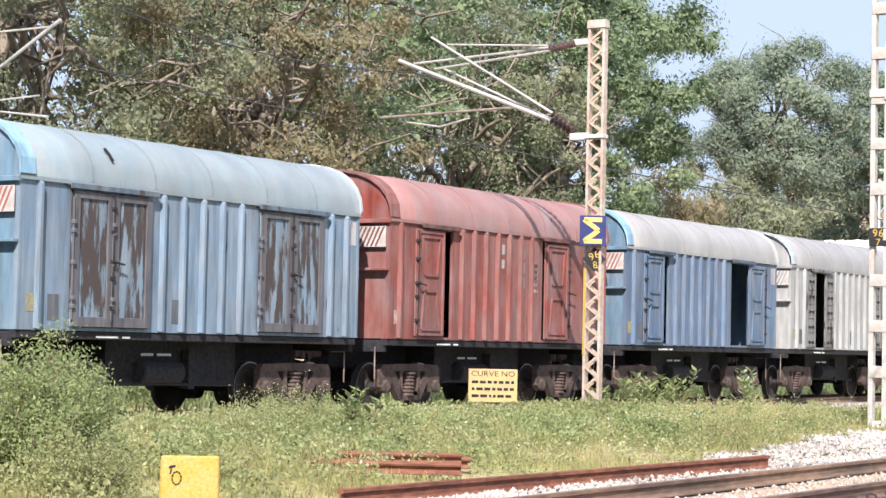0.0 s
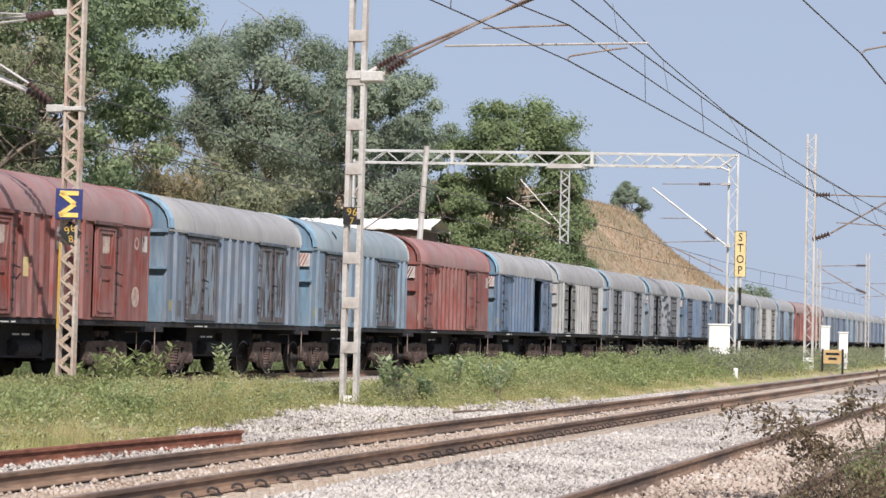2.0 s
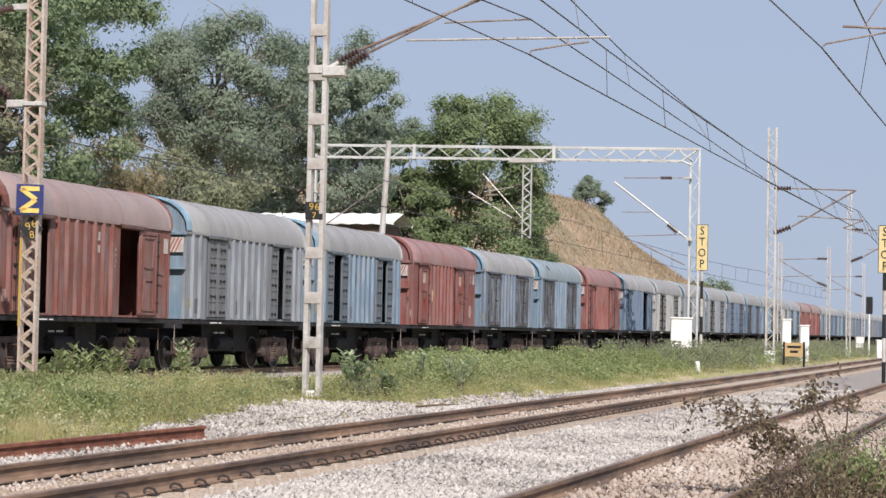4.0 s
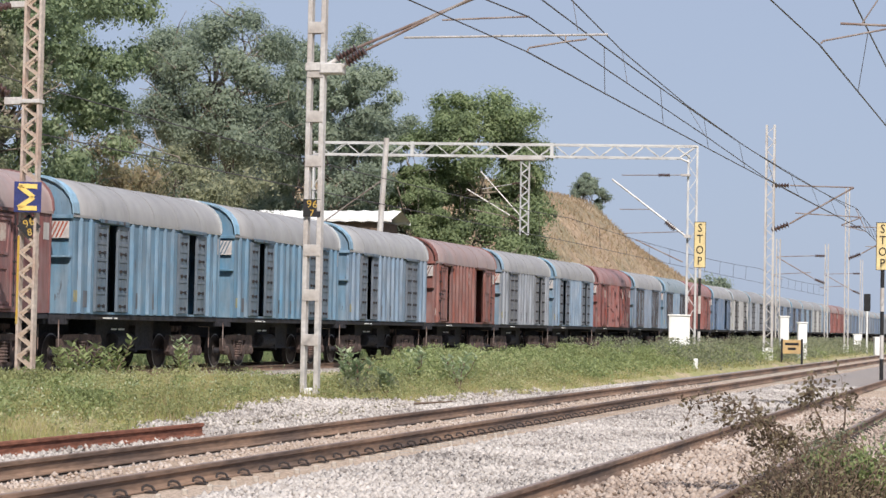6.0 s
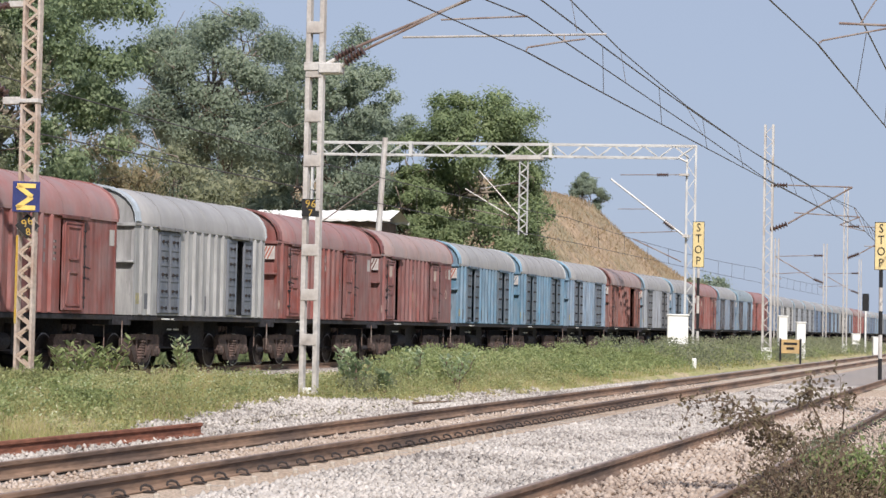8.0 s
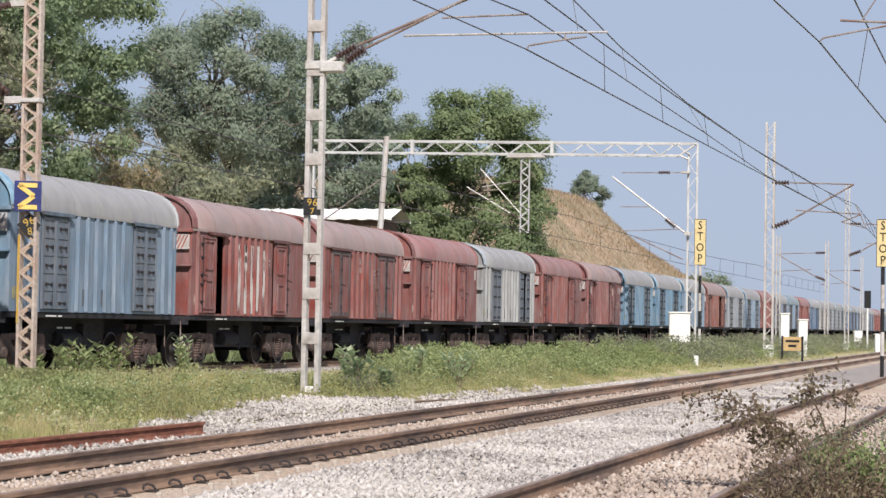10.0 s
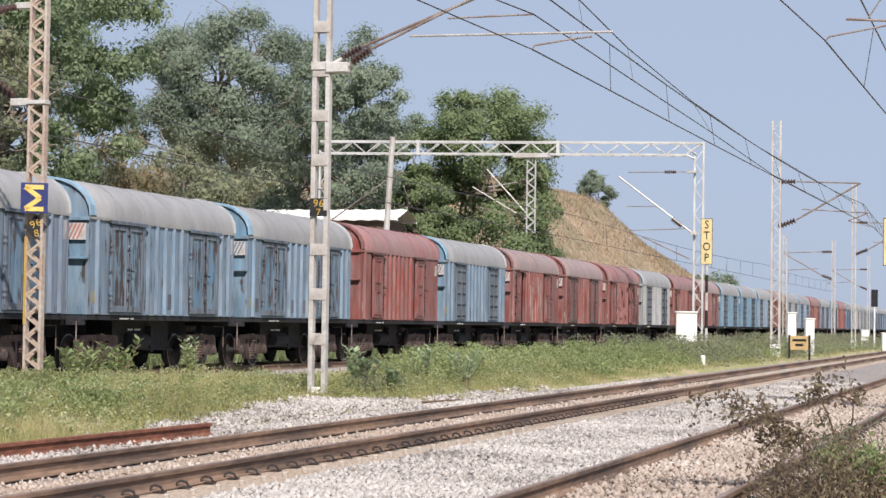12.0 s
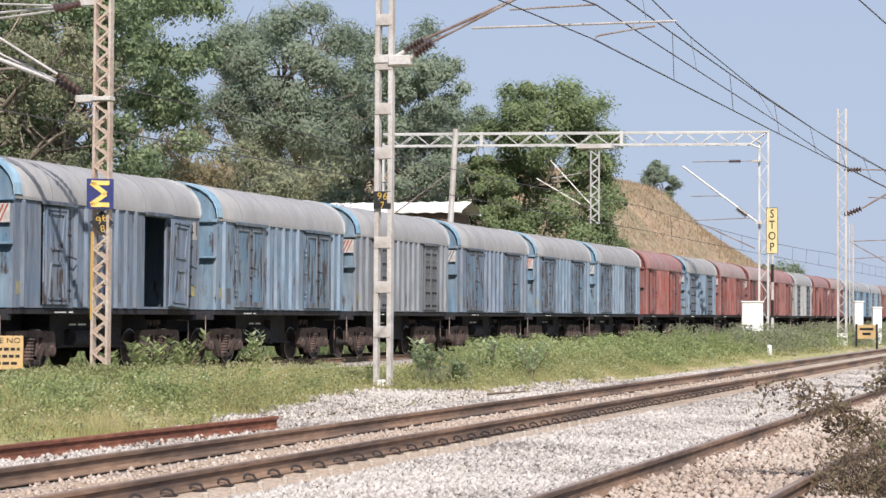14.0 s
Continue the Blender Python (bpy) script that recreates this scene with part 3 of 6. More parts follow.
def leaf_frame_mesh():
    """The angle-iron frame of a flat leaf, with its row of hinge knuckles."""
    w = LEAF_W["flat"]
    bm = bmesh.new()
    for y0, y1, z0, z1 in ((0, 0.13, 0, LEAF_H), (w - 0.13, w, 0, LEAF_H), (0.13, w - 0.13, 0, 0.15), (0.13, w - 0.13, LEAF_H - 0.11, LEAF_H)):
        add_box(bm, 0.03, 0.06, y0, y1, z0, z1, 0.006)
    add_bar(bm, (0.07, -0.03, 0.1), (0.07, -0.03, LEAF_H - 0.1), 0.016, 6)
    for z in (0.3, 0.42, 0.95, 1.42, 1.55):
        add_box(bm, 0.03, 0.10, -0.055, 0.02, z - 0.035, z + 0.035, 0.012)
    return mesh_of(bm, "door_frame", DOOR)


def lock_mesh():
    """The upright lock bar with its brackets."""
    bm = bmesh.new()
    add_bar(bm, (0.08, 0, 0.05), (0.08, 0, LEAF_H - 0.03), 0.014, 6)
    for z in (0.3, 0.75, 1.0, 1.45, 1.8):
        add_box(bm, 0.03, 0.10, -0.04, 0.04, z - 0.025, z + 0.025)
    add_bar(bm, (0.12, -0.05, 1.0), (0.12, 0.22, 0.96), 0.016, 5)
    return mesh_of(bm, "lock_bar", UNDER)


def bolt_mesh():
    bm = bmesh.new()
    add_box(bm, 0.03, 0.045, -0.16, 0.16, -0.012, 0.012, 0.004)
    for y in (-0.13, 0.13):
        add_box(bm, 0.03, 0.08, y - 0.02, y + 0.02, -0.045, 0.03, 0.006)
    return mesh_of(bm, "latch", UNDER)


def sill_mesh():
    bm = bmesh.new()
    for s in (-1, 1):
        x0, x1 = sorted((s * 1.46, s * 1.585))
        add_box(bm, x0, x1, BODY0 - 0.02, BODY1 + 0.02, SILL, FLOOR - 0.005, 0.012)
    for y in (BODY0 - 0.04, BODY1 - 0.08):
        add_box(bm, -1.52, 1.52, y, y + 0.12, SILL - 0.12, FLOOR - 0.03, 0.01)
    # black here paints the shadow line along the bottom of the body
    return mesh_of(bm, "sill", UNDER)


def underframe_mesh():
    bm = bmesh.new()
    add_box(bm, -0.28, 0.28, BODY0, BODY1, 0.80, FLOOR - 0.03)
    add_box(bm, -0.95, 0.95, -6.05, -2.75, 0.5, FLOOR - 0.05)  # deep middle with the brake gear
    return mesh_of(bm, "underframe", UNDER)


def brake_mesh():
    bm = bmesh.new()
    add_disc(bm, [(-0.5, 0.16), (-0.48, 0.19), (0.48, 0.19), (0.5, 0.16)], (1.05, -4.9, 0.72), "y", 14)
    add_box(bm, 0.97, 1.13, -4.2, -4.05, 0.45, 1.1)
    add_bar(bm, (1.1, -6.0, 0.55), (1.1, -2.8, 0.5), 0.025)
    return mesh_of(bm, "brake_cylinder", UNDER)


AXLE = 0.88


def frame_mesh():
    bm = bmesh.new()
    w0, w1 = -0.06, 0.07
    for outline in (
        [(-0.98, 0.80), (-0.90, 0.93), (-0.25, 0.95), (0.25, 0.95), (0.90, 0.93), (0.98, 0.80), (0.60, 0.79), (0.25, 0.80), (-0.25, 0.80), (-0.60, 0.79)],
        [(-0.98, 0.80), (-0.98, 0.48), (-0.86, 0.36), (-0.66, 0.36), (-0.60, 0.55), (-0.62, 0.80)],
        [(0.98, 0.80), (0.62, 0.80), (0.60, 0.55), (0.66, 0.36), (0.86, 0.36), (0.98, 0.48)],
        [(-0.64, 0.66), (-0.36, 0.22), (-0.24, 0.22), (-0.24, 0.38), (-0.50, 0.79), (-0.64, 0.79)],
        [(0.64, 0.66), (0.64, 0.79), (0.50, 0.79), (0.24, 0.38), (0.24, 0.22), (0.36, 0.22)],
        [(-0.30, 0.20), (0.30, 0.20), (0.34, 0.30), (-0.34, 0.30)],
        [(-0.33, 0.30), (-0.24, 0.30), (-0.24, 0.80), (-0.33, 0.80)],
        [(0.24, 0.30), (0.33, 0.30), (0.33, 0.80), (0.24, 0.80)],
    ):
        add_prism(bm, [(y * 1.07, z * 0.92 + 0.01) for y, z in outline], w0, w1)
    bmesh.ops.recalc_face_normals(bm, faces=bm.faces)
    return mesh_of(bm, "side_frame", BOGIE)


def spring_mesh():
    bm = bmesh.new()
    prof = []
    for k in range(6):
        z = 0.27 + k * 0.068
        prof += [(z, 0.12), (z + 0.015, 0.145), (z + 0.035, 0.145), (z + 0.05, 0.12)]
    add_disc(bm, prof + [(0.69, 0.12), (0.69, 0.17), (0.73, 0.17)], (0, 0, 0), "z", 10)
    return mesh_of(bm, "spring", BOGIE)


def box_mesh():
    bm = bmesh.new()
    add_disc(bm, [(-0.02, 0.13), (0.07, 0.13), (0.10, 0.10), (0.10, 0.03)], (0, 0, 0), "x", 10)
    return mesh_of(bm, "axle_box", BOGIE)


def wheel_mesh():
    bm = bmesh.new()
    add_disc(bm, [(-0.07, 0.43), (-0.06, 0.47), (-0.03, 0.47), (-0.025, 0.455), (0.055, 0.45), (0.06, 0.39), (0.03, 0.36), (0.02, 0.14), (0.06, 0.12)], (0, 0, 0), "x", 24)
    return mesh_of(bm, "wheel", WHEEL)


def tread_mesh():
    bm = bmesh.new()
    outer = [bm.verts.new((0.0605, 0.45 * math.cos(a), 0.45 * math.sin(a))) for a in np.linspace(0, math.tau, 24, endpoint=False)]
    inner = [bm.verts.new((0.0605, 0.425 * math.cos(a), 0.425 * math.sin(a))) for a in np.linspace(0, math.tau, 24, endpoint=False)]
    back = [bm.verts.new((0.05, v.co.y, v.co.z)) for v in inner]
    for k in range(24):
        j = (k + 1) % 24
        bm.faces.new((outer[k], outer[j], inner[j], inner[k]))
        bm.faces.new((inner[k], inner[j], back[j], back[k]))
    return mesh_of(bm, "rim", TREAD)


def bolster_mesh():
    bm = bmesh.new()
    add_box(bm, -1.15, 1.15, -0.2, 0.2, 0.45, 0.74, 0.03)
    for y in (-AXLE, AXLE):
        add_bar(bm, (-1.1, y, 0.45), (1.1, y, 0.45), 0.08, 8)
    return mesh_of(bm, "bogie", UNDER)


def hood_mesh(doorway):
    half = (doorway[1] - doorway[0]) / 2 + 0.12
    bm = bmesh.new()
    add_box(bm, 1.6, 1.70, -half, half, 3.48, 3.52, 0.008)
    add_box(bm, 1.69, 1.715, -half, half, 3.44, 3.51)
    return mesh_of(bm, "door_hood", DOOR)


def coupler_mesh():
    bm = bmesh.new()
    add_box(bm, -0.12, 0.12, -0.02, 0.5, 0.98, 1.20, 0.03)
    add_box(bm, -0.2, 0.16, 0.36, 0.52, 0.94, 1.24, 0.04)
    return mesh_of(bm, "coupler", BOGIE)


def hose_mesh():
    bm = bmesh.new()
    pts = [(0.45, 0.02, 1.15), (0.45, 0.16, 1.05), (0.44, 0.25, 0.66), (0.42, 0.33, 0.52), (0.4, 0.45, 0.55)]
    for p, q in zip(pts, pts[1:]):
        add_bar(bm, p, q, 0.022, 6)
    return mesh_of(bm, "brake_hose", BOGIE)


def ledge_mesh():
    bm = bmesh.new()
    add_box(bm, -1.58, 1.62, BODY0 - 0.16, BODY0 - 0.03, 2.60, 2.65, 0.008)
    add_box(bm, -1.58, 1.64, BODY0 - 0.1, BODY0 - 0.03, EAVE - 0.10, EAVE - 0.02, 0.008)
    return mesh_of(bm, "end_ledge", WAGON)


FADED = mat("faded_white_paint", (0.52, 0.50, 0.49), 0.8, vary=0.15, second=(0.38, 0.34, 0.33), size=4)


def plate_mesh():
    return mesh_of(box(0.62, 1.56, BODY0 - 0.09, BODY0 - 0.075, 3.04, 3.42), "stripe_plate", FADED)


def stripes_mesh():
    bm = bmesh.new()
    for k in range(8):
        x = 0.63 + k * 0.098
        vs = [bm.verts.new((x + dx, BODY0 - 0.094, z)) for dx, z in ((0, 3.05), (0.045, 3.05), (0.225, 3.41), (0.18, 3.41))]
        bm.faces.new(vs)
    return mesh_of(bm, "stripe", WAGON)


def pipe_mesh():
    bm = bmesh.new()
    add_bar(bm, (1.35, BODY0 - 0.05, 1.2), (1.35, BODY0 - 0.05, 0.6), 0.014)
    front = bmesh.new()
    add_bar(front, (1.35, BODY1 + 0.02, 1.2), (1.35, BODY1 + 0.02, 0.55), 0.014)
    add_bar(front, (1.35, BODY1 + 0.02, 1.1), (1.05, BODY1 + 0.06, 1.1), 0.02)
    return mesh_of(bm, "step_rod", TUBE_OLD), mesh_of(front, "step_rod", TUBE_OLD)


TAG = mat("worn_pale_paint", (0.48, 0.40, 0.35), 0.8, vary=0.2, second=(0.36, 0.22, 0.2), size=5, amount=0.5)
FADED_YELLOW = mat("faded_yellow_mark", (0.42, 0.34, 0.12), 0.8, vary=0.2, second=(0.27, 0.26, 0.18), size=7, amount=0.6)
TAN = mat("worn_tan_paint", (0.40, 0.29, 0.20), 0.8, vary=0.2, second=(0.30, 0.13, 0.11), size=4, amount=0.6, fine=18)
BODY, ROOFM, BAND, LIP, RIB = {k: body_pieces(d) for k, d in DOORWAYS.items()}, roof_mesh(), band_mesh(), lip_mesh(), rib_mesh()
LEAF, LEAF_FRAME = {s: leaf_mesh(s) for s in DOORWAYS}, leaf_frame_mesh()
LOCK, BOLT, SILLM, UNDERM, BRAKE = lock_mesh(), bolt_mesh(), sill_mesh(), underframe_mesh(), brake_mesh()
FRAMEM, SPRING, BOXM, WHEELM, TREADM, BOLSTER = frame_mesh(), spring_mesh(), box_mesh(), wheel_mesh(), tread_mesh(), bolster_mesh()
SEAM = seam_mesh()
HOOD = {k: hood_mesh(d[0]) for k, d in DOORWAYS.items()}
COUPLER, HOSE, LEDGE, PLATE, STRIPES, RODS = coupler_mesh(), hose_mesh(), ledge_mesh(), plate_mesh(), stripes_mesh(), pipe_mesh()

PAINTS = {
    "pale blue": (0.205, 0.285, 0.38), "grey-blue": (0.18, 0.232, 0.31), "blue": (0.125, 0.185, 0.285), "sky blue": (0.15, 0.265, 0.375),
    "whitish grey": (0.40, 0.405, 0.41), "grey": (0.255, 0.28, 0.32), "red": (0.265, 0.09, 0.078), "dark red": (0.225, 0.088, 0.082), "orange-red": (0.255, 0.095, 0.075),
}
DUSTY, PINK, PALE = (0.33, 0.325, 0.325), (0.35, 0.255, 0.24), (0.25, 0.31, 0.345)
# place in the train: paint, door style, doors (closed, gap, wide), flaking of the two door pairs, label ending
TRAIN = {
    -14: ("grey-blue", "pressed", "closed closed", 0.45, 0.4), -13: ("grey-blue", "pressed", "closed wide", 0.45, 0.4), -12: ("pale blue", "flat", "closed closed", 0.42, 0.5),
    -11: ("grey", "latched", "closed closed", 0.15, 0.1), -10: ("grey-blue", "flat", "closed closed", 0.44, 0.4), -9: ("pale blue", "flat", "closed closed", 0.55, 0.5),
    -8: ("pale blue", "flat", "closed closed", 0.46, 0.55), -7: ("red", "pressed", "closed closed", 0.1, 0.1), -6: ("pale blue", "latched", "closed closed", 0.3, 0.2),
    -5: ("red", "pressed", "wide closed", 0.2, 0.3), -4: ("red", "flat", "closed closed", 0.25, 0.3), -3: ("red", "pressed", "closed closed", 0.1, 0.1),
    -2: ("whitish grey", "latched", "closed gap", 0.2, 0.2), -1: ("red", "pressed", "gap closed", 0.1, 0.15), 0: ("dark red", "pressed", "wide closed", 0.1, 0.1),
    1: ("sky blue", "latched", "gap gap", 0.05, 0.05), 2: ("sky blue", "latched", "gap gap", 0.15, 0.1), 3: ("pale blue", "latched", "gap closed", 0.1, 0.15),
    4: ("orange-red", "pressed", "wide wide", 0.05, 0.05), 5: ("grey", "latched", "closed gap", 0.15, 0.1), 6: ("pale blue", "latched", "wide gap", 0.25, 0.2),
    7: ("red", "pressed", "closed closed", 0.15, 0.1), 8: ("grey-blue", "flat", "closed closed", 0.5, 0.55), 9: ("pale blue", "flat", "closed closed", 0.54, 0.52),
    10: ("red", "pressed", "gap closed", 0.05, 0.05), 11: ("blue", "pressed", "gap wide", 0.05, 0.05), 12: ("whitish grey", "latched", "wide closed", 0.45, 0.5),
    13: ("grey", "latched", "gap gap", 0.3, 0.2), 14: ("grey", "latched", "wide closed", 0.1, 0.1), 15: ("blue", "latched", "closed gap", 0.1, 0.1), 16: ("blue", "flat", "gap closed", 0.1, 0.1),
    17: ("pale blue", "flat", "closed closed", 0.2, 0.2), 18: ("whitish grey", "latched", "gap closed", 0.2, 0.2), 19: ("pale blue", "flat", "closed closed", 0.2, 0.2),
    20: ("red", "pressed", "closed closed", 0.1, 0.1), 21: ("red", "pressed", "closed gap", 0.1, 0.1),
}
STATES = {"closed closed": "closed doors", "gap closed": "one door pair ajar", "closed gap": "one door pair ajar", "gap gap": "both door pairs ajar", "wide closed": "one open doorway", "closed wide": "one open doorway",
          "wide wide": "two open doorways", "wide gap": "two open doorways", "gap wide": "two open doorways"}


def coloured(ob, col, flaking=0.0):
    ob.color = (*col, flaking)
    return ob


def make_bogie(wagon, y):
    bogie = piece("bogie", BOLSTER, wagon, pose(0, y, 0))
    for s in (-1, 1):
        piece("side_frame", FRAMEM, bogie, pose(s * 1.19, 0, 0))
        piece("spring", SPRING, bogie, pose(s * 1.19, 0, 0))
        for e in (-AXLE, AXLE):
            piece("axle_box", BOXM, bogie, pose(s * 1.22, e, 0.46, 0, 0, 0 if s > 0 else 180))
            piece("wheel", WHEELM, bogie, pose(s * 0.86, e, 0.452, random.uniform(0, 90), 0, 0 if s > 0 else 180))
    for e in (-AXLE, AXLE):
        piece("wheel_rim", TREADM, bogie, pose(0.862, e, 0.452), "bright worn wheel rim")


def make_wagon(i):
    shade, style, doors, flake_a, flake_b = TRAIN.get(i) or (("pale blue", "blue", "grey-blue", "grey")[(i * 7) % 4], "latched", "closed gap", 0.15, 0.15)
    rng = random.Random(i * 13 + 5)
    k = rng.uniform(0.85, 0.96)
    col = tuple(c * k for c in PAINTS[shade])
    red = "red" in shade
    wagon = thing("covered_goods_wagon", pose(TRACK_FAR, FIRST + PITCH * i, RAIL_FAR), f"weathered {shade} covered goods wagon with {STATES[doors]}", "goods wagon", "wagons of the goods train")
    wear = rng.uniform(0.14, 0.26) + (0.14 if i < -7 and not red else 0)
    # blue and grey wagons have a stronger blue on the end wall than on the sides
    end_col = col if red or shade == "whitish grey" else tuple(0.45 * c + 0.55 * d for c, d in zip(col, (0.12, 0.25, 0.36)))
    body = coloured(piece("body", BODY[style][0][1], wagon), col, wear)
    for name, me in BODY[style][1:]:
        coloured(piece(name, me, body), end_col if name in ("end_wall", "end_post") else col, wear)
    roof_col = PINK if red else PALE if i == 9 else DUSTY
    if i in (-1, 7, 10, -7, -3):
        roof_col = (0.32, 0.165, 0.155)
    shine = rng.uniform(0.92, 1.06)
    roof_col = tuple(c * shine for c in roof_col)
    roof = coloured(piece("roof", ROOFM, wagon), roof_col, rng.uniform(0.05, 0.2))
    for n in range(5):
        coloured(piece("roof_seam", SEAM, roof, pose(0, BODY0 + 1.45 * (n + 1) + rng.uniform(-0.05, 0.05), 0)), tuple(c * 0.9 for c in roof_col), 0.1)
    if i == 9:
        tear = bmesh.new()
        for a, b in ((1.5, 2.0), (2.0, 2.6)):
            (xa, za), (xb, zb) = arch(a), arch(b)
            add_strip(tear, (xa + 0.02, -6.66 - a * 0.05, za + 0.02), (xb + 0.02, -6.66 - b * 0.05, zb + 0.02), 0.05, 0.02, (1, 0, 0.6))
        part("roof_tear", tear, BLACK, roof, "dark slit where the roof sheet has torn")
    bright = (0.25, 0.42, 0.56) if shade != "whitish grey" else (0.42, 0.47, 0.52)
    coloured(piece("roof_band", BAND, wagon, pose(0, BODY0 - 0.05, 0)), bright if not red else col, 0.1)
    coloured(piece("roof_edge", LIP, wagon, pose(0, BODY1 + 0.03, 0)), (0.42, 0.45, 0.47) if not red else col, 0.1)
    piece("sill", SILLM, wagon)
    coloured(piece("end_ledge", LEDGE, wagon), end_col, 0.1)
    for y in RIBS[style]:
        coloured(piece("rib", RIB, body, pose(1.6, y, 0)), col, 0.12)
    w = LEAF_W[style]
    for d, ((y0, y1), state, flake) in enumerate(zip(DOORWAYS[style], doors.split(), (flake_a, flake_b))):
        if style == "pressed":  # one leaf, that slides towards the wagon's end
            places = [{"closed": y0 + 0.045, "gap": (y0 - 0.26, y0 + 0.40)[d], "wide": (y0 - 0.58, y0 + 1.0)[d]}[state]]
        else:  # a pair that parts in the middle
            apart = {"closed": 0.0, "gap": 0.25, "wide": 0.36}[state]
            places = [y0 - apart, y1 - w + apart]
        leaf_col = col
        if style == "latched":
            leaf_col = (0.13, 0.15, 0.185) if shade == "whitish grey" and i < 0 else tuple(0.42 * c + 0.2 * e for c, e in zip(col, (0.27, 0.26, 0.27)))
        elif style == "flat" and not red:
            leaf_col = tuple(0.5 * c + 0.5 * e for c, e in zip(col, (0.09, 0.21, 0.32) if i < -7 else (0.20, 0.27, 0.33)))
        for n, y in enumerate(places):
            tilt = -3.0 if i == -13 and d == 1 else 0.0  # this leaf hangs crooked off its track
            leaf = coloured(piece("door_leaf", LEAF[style], wagon, pose(1.61 + (0.1 if tilt else 0), y, FLOOR + 0.06, tilt)), leaf_col, flake + (0.0 if i < -7 else 0.03) if style == "flat" else flake)
            if red and style == "pressed" and i in (0, 7):
                part("painted_mark", box(0.036, 0.04, 0.36, 0.68, 1.42, 1.80), TAG, leaf, "worn pale square on the door")
            if style == "latched" and i < 22:
                for z in (0.14, 0.55, 0.96, 1.37, 1.78):
                    piece("latch", BOLT, leaf, pose(0, w / 2, z))
            elif style == "flat":
                coloured(piece("door_frame", LEAF_FRAME, leaf, label="rusted brown angle-iron frame"), tuple((0.55 if i < -7 else 0.16) * c + (0.45 if i < -7 else 0.84) * e for c, e in zip(col, (0.078, 0.06, 0.06))), 0.4 if i < -7 else 0.25)
                if n == 0:
                    piece("lock_bar", LOCK, leaf, pose(0, w - 0.02, 0))
            elif style == "pressed":
                piece("lock_bar", LOCK, leaf, pose(0, 0.03 if d == 0 and state != "closed" else 1.0, 0))
        coloured(piece("door_hood", HOOD[style], wagon, pose(0, (y0 + y1) / 2, 0.02)), tuple(c * 0.55 for c in col), 0.4)
    piece("underframe", UNDERM, wagon)
    piece("brake_cylinder", BRAKE, wagon)
    for rod in RODS:
        piece("step_rod", rod, wagon)
    piece("coupler", COUPLER, wagon, pose(0, BODY1, 0))
    piece("coupler", COUPLER, wagon, pose(0, BODY0, 0, 0, 0, 180))
    piece("brake_hose", HOSE, wagon, pose(0, BODY1, 0))
    for y in (-1.4, -7.4):
        make_bogie(wagon, y)
    if i % 5 != 3:
        plate = piece("stripe_plate", PLATE, wagon)
        coloured(piece("stripe", STRIPES, plate), (0.4, 0.12, 0.08) if i % 2 else tuple(c * 0.7 for c in col), 0.05)
    # small painted marks on the side and the doors
    def marks(rects, material, col=None, worn=0.3, label=""):
        bm = bmesh.new()
        for y0, y1, z0, z1 in rects:
            add_box(bm, 1.602, 1.606, y0, y1, z0, z1)
        ob = part("painted_mark", bm, material, body, label)
        if col:
            coloured(ob, col, worn)

    y = rng.uniform(-8.62, -8.5)
    marks([(y, y + 0.19, 1.62, 1.88)], FADED_YELLOW if not red else TAG)
    if red:
        y = rng.choice((-5.2, -4.78, -4.3))
        marks([(y, y + 0.12, 3.1, 3.3), (y + 0.17, y + 0.29, 3.1, 3.3), (y, y + 0.12, 2.82, 3.0), (y + 0.17, y + 0.29, 2.82, 3.0)], DOOR, (0.46, 0.40, 0.38), 0.5)
        marks([(-3.42, -3.12, 2.9 - 0.13 * r, 2.96 - 0.13 * r) for r in range(rng.randint(3, 7))], DOOR, (0.42, 0.36, 0.34), 0.55)
        marks([(-3.86, -3.66, z, z + 0.22) for z in (3.05, 2.75, 2.45)], DOOR, (0.20, 0.17, 0.18), 0.2)
        marks([(-0.42, -0.16, 2.95, 3.32)], DOOR, (0.5, 0.47, 0.45), 0.35)
    else:
        marks([(-0.40, -0.14, 3.0, 3.42)], DOOR, (0.42, 0.40, 0.41), 0.4)
        for y in (-8.1, -5.26, -4.3):
            if rng.random() < 0.7:
                marks([(y, y + 0.24, 1.5, 1.88)], DOOR, (0.09, 0.10, 0.12), 0.2)
        if rng.random() < 0.5:
            marks([(-0.46, -0.26, 1.66, 1.9)], FADED_YELLOW)
    if i == -5:
        marks([(-5.68, -5.34, 1.5, 3.3), (-5.22, -4.88, 1.42, 3.3), (-4.76, -4.42, 1.42, 3.3), (-4.30, -3.96, 1.5, 3.3), (-3.84, -3.5, 1.6, 3.2)], PEEL, col, 0.62, "red paint peeling to white")
    sill_marks = bmesh.new()
    for y, w in ((-7.0, 0.5), (-6.4, 0.18), (-5.2, 0.3), (-4.8, 0.35)):
        add_box(sill_marks, 0.952, 0.956, y, y + w, 0.98, 1.02) if -6.1 < y < -2.9 else add_box(sill_marks, 1.586, 1.589, y, y + w, 1.25, 1.28)
    tagged(part("painted_writing", sill_marks, WHITE, body, "small white painted marks"), kind="stuff")
